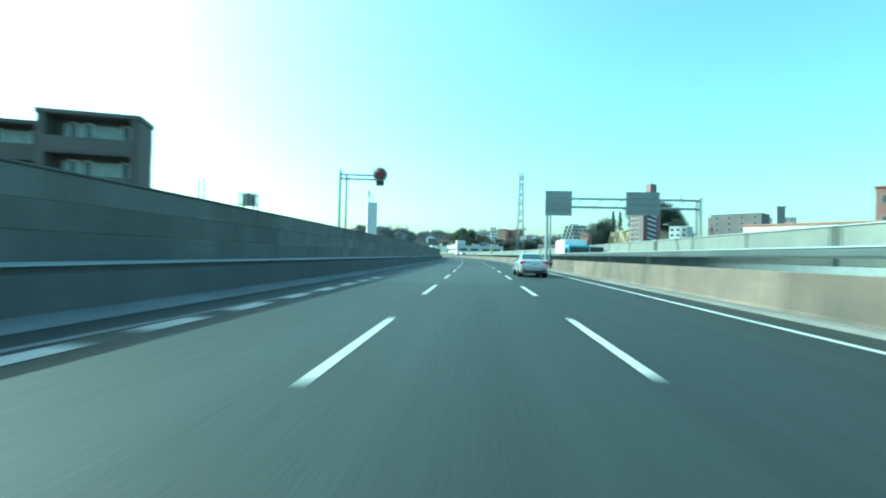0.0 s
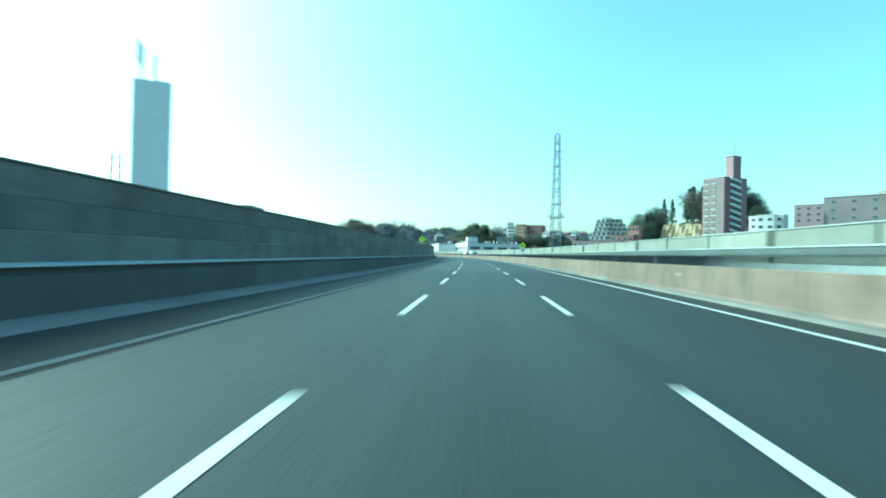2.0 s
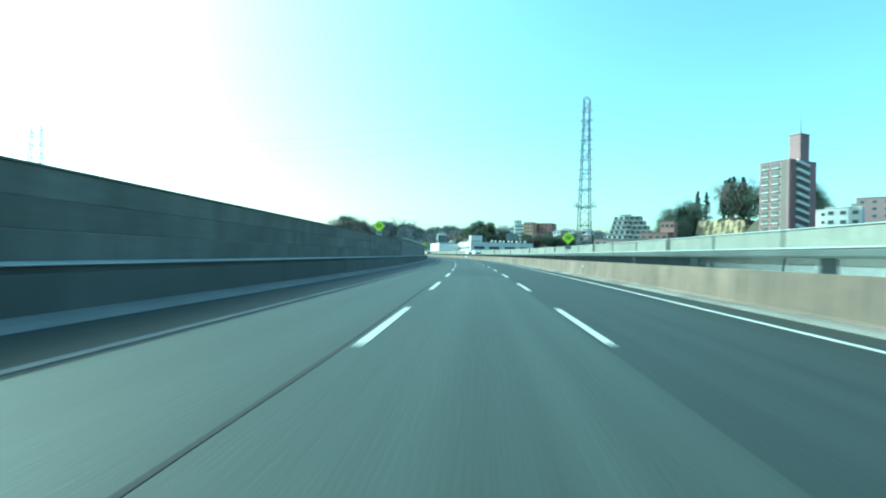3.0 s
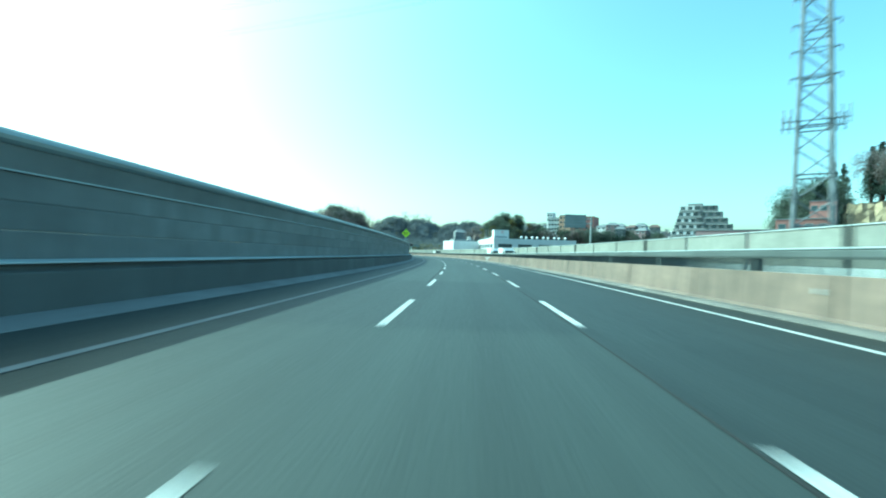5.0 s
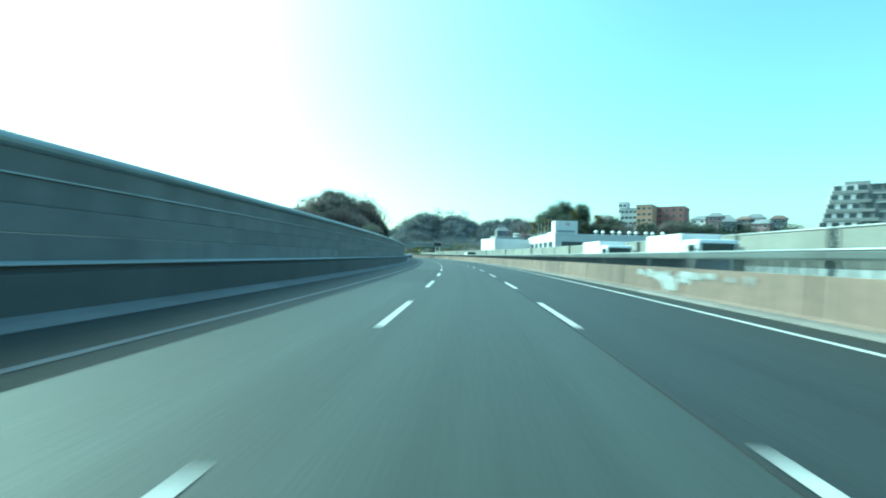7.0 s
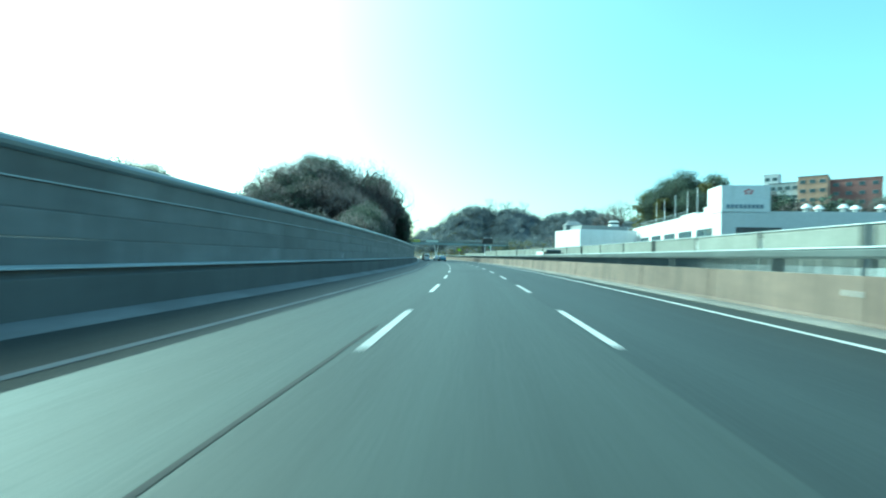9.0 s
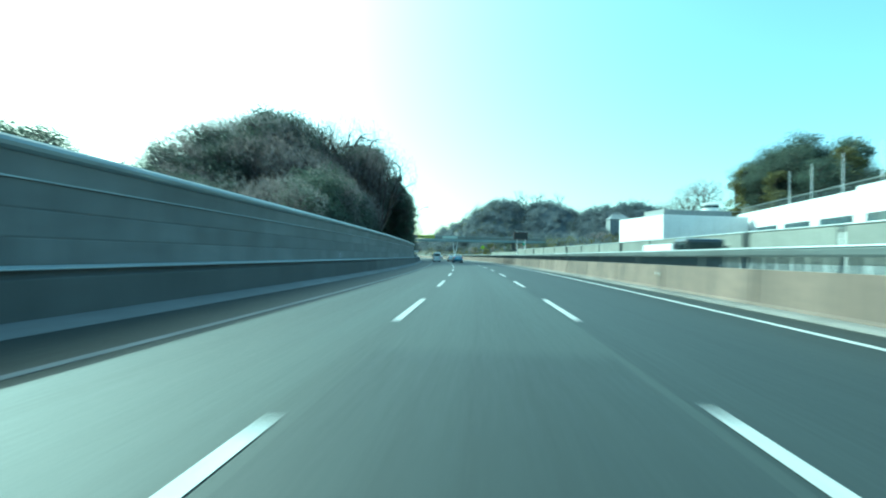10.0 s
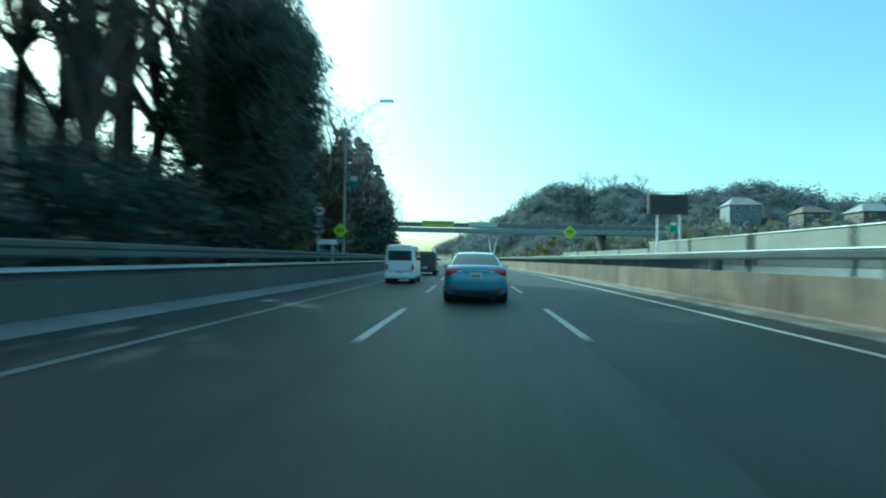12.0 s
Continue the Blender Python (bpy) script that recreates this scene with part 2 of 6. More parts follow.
CLEAR_LAMP = mat("clear_lamp", (0.7, 0.7, 0.68), 0.15, scale=20, vary=0.1, coarse=3, bump=0.0, coat=0.6)
CAR_GLASS = mat("tinted_car_glass", (0.03, 0.045, 0.045), 0.06, scale=2, vary=0.15, coarse=1, bump=0.0, rough_var=0.02, coat=0.0)
CHROME = mat("chrome", (0.7, 0.7, 0.7), 0.15, 1.0, scale=10, vary=0.04, coarse=2, bump=0.0)
PLATE = mat("number_plate", (0.72, 0.72, 0.70), 0.5, scale=10, vary=0.04, coarse=2, bump=0.0)
def car_paint(name, color, metal=0.2):
    return mat(name, color, 0.32, metal, scale=60, vary=0.04, coarse=0.6, bump=0.0, coat=0.8, own=0.0)
PAINT_BLUE = car_paint("light_blue_car_paint", (0.14, 0.28, 0.39))
PAINT_WHITE = car_paint("white_car_paint", (0.80, 0.80, 0.80), 0.0)
PAINT_SILVER = car_paint("silver_car_paint", (0.50, 0.51, 0.53), 0.5)
PAINT_DARK = car_paint("dark_car_paint", (0.03, 0.035, 0.04))
PAINT_TRUCK = car_paint("light_blue_truck_paint", (0.12, 0.30, 0.42), 0.0)

# ---- the line of the road: a gentle bend to the left that tightens ----
STEP = 1.0
STATION = np.arange(-60.0, 760.0, STEP)
BEND_AT = np.arange(-40.0, 701.0, 60.0)
BEND = np.array([0.125, 0.281, 0.442, 0.870, 1.186, 1.446, 1.308, 1.226, 1.458, 1.619, 1.736, 1.827, 1.908]) * 1e-3
_k = np.interp(STATION, BEND_AT, BEND)
_th = np.concatenate([[0], np.cumsum((_k[1:] + _k[:-1]) / 2 * STEP)])
_th -= np.interp(0, STATION, _th)
_mid = (_th[1:] + _th[:-1]) / 2
_x = np.concatenate([[0], np.cumsum(-np.sin(_mid) * STEP)])
_y = np.concatenate([[0], np.cumsum(np.cos(_mid) * STEP)])
_x -= np.interp(0, STATION, _x)
_y -= np.interp(0, STATION, _y)


def spot(s, d=0.0, z=0.0):
    """The place s metres along the road and d metres to the right of the middle lane's centre."""
    a = np.interp(s, STATION, _th)
    return Vector((np.interp(s, STATION, _x) + d * math.cos(a), np.interp(s, STATION, _y) + d * math.sin(a), z))


def heading(s):
    return math.degrees(np.interp(s, STATION, _th))


def stand(s, d=0.0, z=0.0, turn=0.0):
    """A pose there, y along the road."""
    p = spot(s, d, z)
    return pose(p.x, p.y, p.z, 0, 0, heading(s) + turn)


def along(px, py):
    """Station and offset of many places in plan (arrays)."""
    px, py = np.asarray(px, float), np.asarray(py, float)
    best, bs, bd = np.full(px.shape, 1e18), np.zeros(px.shape), np.zeros(px.shape)
    for i in range(0, len(STATION), 6):
        dx, dy = px - _x[i], py - _y[i]
        q = dx * dx + dy * dy
        near = q < best
        best = np.where(near, q, best)
        bs = np.where(near, STATION[i] + (-math.sin(_th[i]) * dx + math.cos(_th[i]) * dy), bs)
        bd = np.where(near, math.cos(_th[i]) * dx + math.sin(_th[i]) * dy, bd)
    return bs, bd


# ---- mesh helpers ----
def mesh_from(name, verts, faces, material, smooth=False):
    me = bpy.data.meshes.new(name)
    me.from_pydata([tuple(v) for v in verts], [], [tuple(f) for f in faces])
    me.materials.append(material)
    if smooth:
        me.polygons.foreach_set("use_smooth", [True] * len(me.polygons))
    me.update()
    return me


def part(name, bm, material, parent=None, label="", smooth=False):
    """Links a bmesh (or a finished mesh) as one mesh object under a thing or a part."""
    if isinstance(bm, bpy.types.Mesh):
        me = bm
    else:
        me = bpy.data.meshes.new(name)
        bmesh.ops.recalc_face_normals(bm, faces=bm.faces)
        bm.to_mesh(me)
        bm.free()
        me.materials.append(material)
        if smooth:
            me.polygons.foreach_set("use_smooth", [True] * len(me.polygons))
    ob = new(name, me)
    if parent:
        ob.parent = parent
    if label:
        tagged(ob, label)
    return ob


def thing(name, m, label, category, group="", kind=""):
    ob = new(name)
    ob.empty_display_size = 0.3
    ob.matrix_world = m
    return tagged(ob, label, category, group, kind)


def add_box(bm, cx, cy, cz, sx, sy, sz, bevel=0.0, m=None):
    g = bmesh.ops.create_cube(bm, size=1.0, matrix=(m or Matrix()) @ Matrix.Translation((cx, cy, cz)) @ Matrix.Diagonal((sx, sy, sz, 1)))
    if bevel:
        edges = list({e for v in g["verts"] for e in v.link_edges})
        bmesh.ops.bevel(bm, geom=edges, offset=bevel, segments=2, affect="EDGES", profile=0.6)
    return bm


def box(cx, cy, cz, sx, sy, sz, bevel=0.0):
    return add_box(bmesh.new(), cx, cy, cz, sx, sy, sz, bevel)


def add_rod(bm, a, b, r1, r2=None, sides=8):
    a, b = Vector(a), Vector(b)
    m = Matrix.Translation((a + b) / 2) @ (b - a).to_track_quat("Z", "Y").to_matrix().to_4x4()
    bmesh.ops.create_cone(bm, cap_ends=True, segments=sides, radius1=r1, radius2=r1 if r2 is None else r2, depth=(b - a).length, matrix=m)
    return bm


def rod(a, b, r1, r2=None, sides=8):
    return add_rod(bmesh.new(), a, b, r1, r2, sides)


def profile_run(name, pts, s0, s1, material, step=3.0, closed=True):
    """Sweeps a cross-section (d, z) along the road."""
    ss = list(np.arange(s0, s1, step)) + [s1]
    verts, faces, n = [], [], len(pts)
    for s in ss:
        verts += [spot(s, d, z) for d, z in pts]
    for i in range(len(ss) - 1):
        for j in range(n if closed else n - 1):
            k = (j + 1) % n
            faces.append((i * n + j, i * n + k, (i + 1) * n + k, (i + 1) * n + j))
    if closed:
        faces += [tuple(range(n))[::-1], tuple((len(ss) - 1) * n + j for j in range(n))]
    me = mesh_from(name, verts, faces, material)
    bm = bmesh.new()
    bm.from_mesh(me)
    bmesh.ops.recalc_face_normals(bm, faces=bm.faces)
    bm.to_mesh(me)
    bm.free()
    return me


def strip(name, d0, d1, s0, s1, z, material, step=3.0, parent=None):
    """A flat band along the road that knows where it lies across and along it."""
    ss = list(np.arange(s0, s1, step)) + [s1]
    edge = (lambda d, s: d(s) if callable(d) else d)
    verts, across = [], []
    for s in ss:
        for d in (edge(d0, s), edge(d1, s)):
            verts.append(spot(s, d, z))
            across.append(d)
    me = mesh_from(name, verts, [(2 * i, 2 * i + 1, 2 * i + 3, 2 * i + 2) for i in range(len(ss) - 1)], material)
    me.attributes.new("across", "FLOAT", "POINT").data.foreach_set("value", np.array(across, np.float32))
    me.attributes.new("run", "FLOAT", "POINT").data.foreach_set("value", np.repeat(np.array(ss, np.float32), 2))
    ob = new(name, me)
    if parent:
        ob.parent = parent
    return ob


def section_block(name, pts, length, material, bevel=0.0):
    """A straight block of a cross-section (d, z), centred on its length along y."""
    n = len(pts)
    verts = [(d, -length / 2, z) for d, z in pts] + [(d, length / 2, z) for d, z in pts]
    faces = [(j, (j + 1) % n, n + (j + 1) % n, n + j) for j in range(n)] + [tuple(range(n))[::-1], tuple(range(n, 2 * n))]
    bm = bmesh.new()
    vs = [bm.verts.new(v) for v in verts]
    for f in faces:
        bm.faces.new([vs[i] for i in f])
    bmesh.ops.recalc_face_normals(bm, faces=bm.faces)
    if bevel:
        bmesh.ops.bevel(bm, geom=list(bm.edges), offset=bevel, segments=1, affect="EDGES")
    me = bpy.data.meshes.new(name)
    bm.to_mesh(me)
    bm.free()
    me.materials.append(material)
    return me


def row_of(name, me, parent, s0, s1, pitch, d=0.0, z=0.0):
    """Pieces that share one mesh, one after another along the road."""
    s = s0 + pitch / 2
    while s < s1:
        ob = new(name, me)
        ob.parent = parent
        ob.matrix_world = stand(s, d, z)
        s += pitch


# ---- ground: one sheet to the horizon, with the wooded hills ----
def smooth(v):
    v = np.clip(v, 0, 1)
    return v * v * (3 - 2 * v)


MOUNDS = [  # x, y, reach across, reach along, height
    (-12, 474, 30, 26, 15), (110, 340, 30, 32, 21), (113, 307, 18, 20, 22), (60, 500, 90, 60, 11), (168, 330, 45, 80, 16),
    (-132, 640, 38, 34, 32.0), (-104, 642, 38, 34, 29.6), (-60, 645, 60, 40, 27.6), (-168, 655, 30, 30, 18), (10, 820, 140, 60, 38),
    (160, 760, 180, 80, 30), (-330, 420, 110, 130, 16), (40, 640, 80, 60, 27.5)]


def height(px, py):
    px, py = np.asarray(px, float), np.asarray(py, float)
    s, d = along(px, py)
    h = np.zeros(px.shape)
    for cx, cy, rx, ry, top in MOUNDS:
        h = np.maximum(h, top * np.exp(-(((px - cx) / rx) ** 2 + ((py - cy) / ry) ** 2)) * 1.15 - 0.06 * top)
    left = 18 * smooth((-d - 9.5) / 34) * smooth((s - 398) / 42) * (0.42 + 0.58 * smooth((500 - s) / 55)) * smooth((620 - s) / 60) * smooth((92 + d) / 50)
    right = 6 * smooth((d - 20) / 26) * smooth((s - 478) / 20) * smooth((640 - s) / 60) * smooth((110 - d) / 40)
    h = np.maximum(np.maximum(h, left), right)
    clear = np.where(s < 640, smooth((np.abs(d - 5.5) - 15.5) / 6), 1.0)
    bump = 0.5 * np.sin(px * 0.11 + 1.3) * np.sin(py * 0.09) * (h > 1)
    return np.maximum(h, 0) * clear + bump * clear - 0.3


def ground_sheet():
    xs = np.concatenate([[-4500, -2500, -1400, -800], np.arange(-460, 361, 6.0), [600, 1000, 1800, 3000, 4500]])
    ys = np.concatenate([[-4000, -1500, -500, -200], np.arange(-80, 901, 6.0), [1100, 1500, 2200, 3200, 4800]])
    gx, gy = np.meshgrid(xs, ys)
    gz = height(gx, gy)
    far = (np.abs(gx) > 500) | (gy > 905) | (gy < -90)
    gz = np.where(far, -0.3, gz)
    nx = len(xs)
    verts = np.stack([gx.ravel(), gy.ravel(), gz.ravel()], 1)
    faces = [(j * nx + i, j * nx + i + 1, (j + 1) * nx + i + 1, (j + 1) * nx + i) for j in range(len(ys) - 1) for i in range(nx - 1)]
    ob = new("ground", mesh_from("ground", verts, faces, GROUND, True))
    tagged(ob, "brown winter scrub ground rising into wooded hills", "ground", kind="structure")


ground_sheet()


def far_ridge():
    """Added low hills that close the horizon; distance haze is in their pale colour."""
    n, verts, faces = 220, [], []
    for i in range(n + 1):
        a = math.radians(-85 + 170 * i / n)
        top = 62 + 26 * math.sin(a * 5.1 + 0.6) + 14 * math.sin(a * 13.0) + 6 * math.sin(a * 37.0 + 1.0)
        for q, z in ((2500, -2.0), (2700, top * 0.7), (2900, top), (3400, -2.0)):
            verts.append((q * math.sin(a), 200 + q * math.cos(a), z))
        if i:
            k = 4 * i
            faces += [(k - 4 + j, k + j, k + j + 1, k - 3 + j) for j in range(3)]
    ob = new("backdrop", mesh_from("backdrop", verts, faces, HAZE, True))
    tagged(ob, "low hills along the horizon with haze painted in pale blue", "hills", kind="structure")


far_ridge()


def hz(x, y):
    return float(height(np.array([x]), np.array([y]))[0])


# ---- road ----
S0, S1 = -55.0, 700.0
road = new("road", profile_run("road", [(-7.3, -0.004), (6.95, -0.004), (6.95, -0.35), (-7.3, -0.35)], S0, S1, ASPHALT))
tagged(road, "grey worn asphalt motorway with three lanes", "road", kind="structure")
strip("wearing_course", -7.3, 1.62, S0, S1, 0.0, ASPHALT, 3.0, road)
tagged(strip("wearing_course", 1.62, 6.95, S0, S1, 0.001, ASPHALT_NEW, 3.0, road), "newer, darker asphalt of the lane beside the median")
# relaid stretches, full width
for s0, s1 in ((S0, 20.0), (62.5, 101.0), (177.0, 190.5)):
    tagged(strip("relaid_asphalt", -4.95, 1.62, s0, s1, 0.0022, ASPHALT_NEW, 3.0, road), "relaid, darker asphalt of two lanes")
    tagged(strip("relaid_asphalt", 1.62, 6.6, s0, s1, 0.0026, ASPHALT_FRESH, 3.0, road), "relaid, darkest asphalt beside the median")
for s0, s1 in ((34, 61), (93, 118), (190, 216), (300, 322)):
    tagged(strip("seam", lambda s: -1.99 + 0.03 * math.sin(s * 0.31), lambda s: -1.93 + 0.03 * math.sin(s * 0.31) + 0.008 * math.sin(s * 1.7), s0, s1, 0.005, SEAM, 1.0, road), "dark bitumen seam in the asphalt")
tagged(strip("seam", lambda s: 1.60 + 0.02 * math.sin(s * 0.23), lambda s: 1.635 + 0.02 * math.sin(s * 0.23), 150, 300, 0.0045, SEAM, 1.0, road), "dark bitumen seam in the asphalt")
for d0, d1, s0, s1 in ((-1.6, 1.5, 128, 141), (-4.5, -1.8, 262, 281), (-1.55, 1.5, 352, 358), (1.9, 5.4, 176, 190)):
    tagged(strip("asphalt_patch", d0, d1, s0, s1, 0.004, ASPHALT_NEW, 2.0, road), "rectangular darker asphalt repair patch")
road_b = new("opposite_road", profile_run("opposite_road", [(7.4, -0.004), (18.0, -0.004), (18.0, -0.35), (7.4, -0.35)], S0, S1, ASPHALT))
strip("wearing_course", 7.4, 18.0, S0, S1, 0.0, ASPHALT, 3.0, road_b)
tagged(road_b, "grey asphalt carriageway behind the median barrier", "road", kind="structure")


def line(name, d, width, s0, s1, parent, label):
    me = profile_run(name, [(d - width / 2, 0.009), (d + width / 2, 0.009)], s0, s1, PAINT, closed=False)
    ob = new(name, me)
    ob.parent = parent
    tagged(ob, label)


# the shoulder's line leaves the end of a merging lane
ss_ = [S0] + list(np.arange(-50, 30, 2.0)) + list(np.arange(32, S1, 3.0))
vv, ff = [], []
for i, s in enumerate(ss_):
    d = -4.72 - 0.95 * float(smooth(np.array([(27 - s) / 27.0]))[0])
    vv += [spot(s, d - 0.085, 0.009), spot(s, d + 0.085, 0.009)]
    if i:
        ff.append((2 * i - 2, 2 * i - 1, 2 * i + 1, 2 * i))
shoulder = new("edge_line", mesh_from("edge_line", vv, ff, WORN_PAINT))
shoulder.parent = road
tagged(shoulder, "solid white edge line along the shoulder")
line("edge_line", 5.6, 0.17, S0, S1, road, "solid white edge line along the median")
line("edge_line", 7.95, 0.15, S0, S1, road_b, "solid white edge line")
line("edge_line", 17.2, 0.15, S0, S1, road_b, "solid white edge line")
DASH = mesh_from("lane_dash", [(-0.078, -2.15, 0), (0.078, -2.15, 0), (0.078, 2.42, 0), (-0.078, 2.42, 0)], [(0, 1, 2, 3)], PAINT)
for d, phase, host in ((-1.75, 3.42, road), (1.75, 4.15, road), (11.1, 2.0, road_b), (14.2, 5.0, road_b)):
    for k in range(-5, 62):
        ob = new("lane_dash", DASH)
        ob.parent = host
        ob.matrix_world = stand(k * 10.2 + phase + 2.47, d, 0.009)
WIDE = mesh_from("merge_dash", [(-0.2, -0.75, 0), (0.2, -0.75, 0), (0.2, 0.75, 0), (-0.2, 0.75, 0)], [(0, 1, 2, 3)], PAINT)
for s in (-1.2, 1.5, 4.2, 6.9, 9.6, 12.3, 15.0, 17.7, 20.4, 23.1):
    ob = new("merge_dash", WIDE)
    ob.parent = road
    ob.matrix_world = stand(s - 0.1, -5.12, 0.012)

# ---- noise wall beside the shoulder ----
wall_left = thing("wall_left", Matrix(), "grey noise wall on a concrete barrier, in shade", "noise wall", kind="structure")
GUTTER = section_block("gutter_block", [(-7.12, -0.2), (-6.58, -0.2), (-6.58, 0.01), (-6.64, 0.03), (-7.12, 0.14)], 1.98, GUTTER_TOP, 0.01)
row_of("gutter_block", GUTTER, wall_left, S0, 600, 2.0)
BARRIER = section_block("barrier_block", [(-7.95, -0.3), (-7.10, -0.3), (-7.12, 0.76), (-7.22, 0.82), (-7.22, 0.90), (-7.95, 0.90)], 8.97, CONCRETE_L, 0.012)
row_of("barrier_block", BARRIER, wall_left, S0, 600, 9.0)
# cap much paler than the barrier: sky light on its top put into colour
BCAP = section_block("barrier_cap", [(-7.9, 0.0), (-7.09, 0.0), (-7.09, 0.03), (-7.9, 0.06)], 8.97, PALE_CONCRETE, 0.006)
row_of("barrier_cap", BCAP, wall_left, S0, 600, 9.0, 0.0, 0.905)


def ribbed_panel(name, length, tall, material, ribs=3):
    """A noise panel with shallow horizontal ribs on the road side (x plus)."""
    pts = [(-0.05, 0.0), (0.045, 0.0)]
    for i in range(ribs):
        a, b = i * tall / ribs, (i + 1) * tall / ribs
        pts += [(0.045, a + 0.012), (0.052, a + 0.022), (0.052, b - 0.022), (0.045, b - 0.012)]
    pts += [(0.045, tall), (-0.05, tall)]
    return section_block(name, pts, length, material)


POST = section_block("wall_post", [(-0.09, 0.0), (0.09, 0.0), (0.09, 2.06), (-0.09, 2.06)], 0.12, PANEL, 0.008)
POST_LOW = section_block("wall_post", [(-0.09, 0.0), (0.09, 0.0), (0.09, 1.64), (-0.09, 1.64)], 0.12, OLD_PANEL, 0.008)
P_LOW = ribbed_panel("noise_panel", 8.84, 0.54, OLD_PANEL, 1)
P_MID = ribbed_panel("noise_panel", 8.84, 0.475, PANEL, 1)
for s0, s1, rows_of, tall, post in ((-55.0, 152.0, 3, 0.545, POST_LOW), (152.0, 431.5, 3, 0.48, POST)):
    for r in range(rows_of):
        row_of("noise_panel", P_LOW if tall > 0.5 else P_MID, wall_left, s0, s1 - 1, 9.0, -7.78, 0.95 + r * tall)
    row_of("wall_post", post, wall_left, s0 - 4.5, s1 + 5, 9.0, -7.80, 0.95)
# the taller stretch: a ledge strip, an upper fascia that leans out, and a round cap
# light caught by the flange is put into the strip's pale colour
LEDGE = section_block("ledge_strip", [(-0.04, 0.0), (0.10, 0.0), (0.10, 0.025), (-0.04, 0.025)], 8.98, PALE_CONCRETE)
FASCIA = section_block("fascia", [(-0.05, 0.0), (0.05, 0.0), (0.10, 0.46), (0.0, 0.46)], 8.94, PANEL, 0.006)
CAP = section_block("round_cap", [(0.15 * math.cos(a) + 0.06, 0.13 * math.sin(a) + 0.11) for a in np.linspace(0, 2 * math.pi, 13)[:-1]], 8.985, STEEL)
for nm, me, z in (("ledge_strip", LEDGE, 2.385), ("fascia", FASCIA, 2.41), ("round_cap", CAP, 2.82)):
    row_of(nm, me, wall_left, 152, 430.5, 9.0, -7.78, z)
# plain coping on the older stretch
COPING = section_block("coping", [(-0.09, 0.0), (0.09, 0.0), (0.08, 0.05), (-0.08, 0.05)], 8.96, CONCRETE_L, 0.01)
row_of("coping", COPING, wall_left, S0, 151, 9.0, -7.78, 2.58)
# small white plates on the wall
PLATE_SMALL = section_block("wall_plate", [(0.0, 0.0), (0.02, 0.0), (0.02, 0.30), (0.0, 0.30)], 0.4, GREY_WALL, 0.004)
for s in (212, 247, 268, 300, 341, 378, 402):
    ob = new("wall_plate", PLATE_SMALL)
    ob.parent = wall_left
    ob.matrix_world = stand(s, -7.71, 1.02)
# low guard rail where the wall has ended
RAIL_L = section_block("guard_rail", [(0.0, 0.0), (0.06, 0.04), (0.06, 0.12), (0.02, 0.16), (0.06, 0.20), (0.06, 0.28), (0.0, 0.32)], 8.98, DARK_STEEL)
row_of("guard_rail", RAIL_L, wall_left, 431, 600, 9.0, -7.72, 1.14)
RAILPOST = section_block("rail_post", [(-0.05, 0.0), (0.05, 0.0), (0.05, 0.45), (-0.05, 0.45)], 0.1, DARK_STEEL)
row_of("rail_post", RAILPOST, wall_left, 431, 600, 3.0, -7.78, 0.98)

# ---- median barrier with its rail ----
median = thing("median_barrier", Matrix(), "buff weathered concrete median barrier with a dark steel rail", "barrier", kind="structure")
FOOT = section_block("kerb_block", [(6.62, -0.2), (7.05, -0.2), (7.05, 0.10), (6.72, 0.08), (6.62, 0.03)], 2.98, KERB, 0.012)
row_of("kerb_block", FOOT, median, S0, 640, 3.0)
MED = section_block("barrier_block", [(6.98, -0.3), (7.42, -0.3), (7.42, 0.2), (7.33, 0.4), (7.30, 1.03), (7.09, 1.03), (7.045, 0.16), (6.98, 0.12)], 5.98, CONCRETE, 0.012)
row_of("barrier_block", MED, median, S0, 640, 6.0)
MRAIL = section_block("rail_beam", [(7.10, 0.0), (7.30, 0.0), (7.32, 0.05), (7.32, 0.17), (7.30, 0.21), (7.10, 0.21), (7.08, 0.17), (7.08, 0.05)], 5.99, DARK_STEEL)
row_of("rail_beam", MRAIL, median, S0, 640, 6.0, 0.0, 1.36)
MTOP = section_block("rail_cap", [(7.06, 0.0), (7.34, 0.0), (7.32, 0.03), (7.08, 0.03)], 5.985, STEEL)
row_of("rail_cap", MTOP, median, S0, 640, 6.0, 0.0, 1.572)
MPOST = section_block("rail_post", [(7.12, 0.0), (7.28, 0.0), (7.28, 0.34), (7.12, 0.34)], 0.10, DARK_STEEL)
row_of("rail_post", MPOST, median, S0, 640, 6.0, 0.0, 1.03)
# upright glare slats under the rail, set across the road
SLAT = section_block("glare_slat", [(7.08, 0.0), (7.32, 0.0), (7.32, 0.325), (7.08, 0.325)], 0.014, DARK_STEEL)
row_of("glare_slat", SLAT, median, 0.0, 160.0, 0.55, 0.0, 1.033)
vv, ff = [], []
for s in list(np.arange(-55, 0, 0.55)) + list(np.arange(160.2, 560, 0.55)):
    n0 = len(vv)
    for e in (-0.007, 0.007):
        vv += [spot(s + e, 7.08, 1.033), spot(s + e, 7.32, 1.033), spot(s + e, 7.32, 1.358), spot(s + e, 7.08, 1.358)]
    ff += [(n0, n0 + 1, n0 + 2, n0 + 3), (n0 + 7, n0 + 6, n0 + 5, n0 + 4), (n0, n0 + 3, n0 + 7, n0 + 4), (n0 + 1, n0 + 5, n0 + 6, n0 + 2)]
slats = new("glare_slats", mesh_from("glare_slats", vv, ff, DARK_STEEL))
slats.parent = median
tagged(slats, kind="stuff")
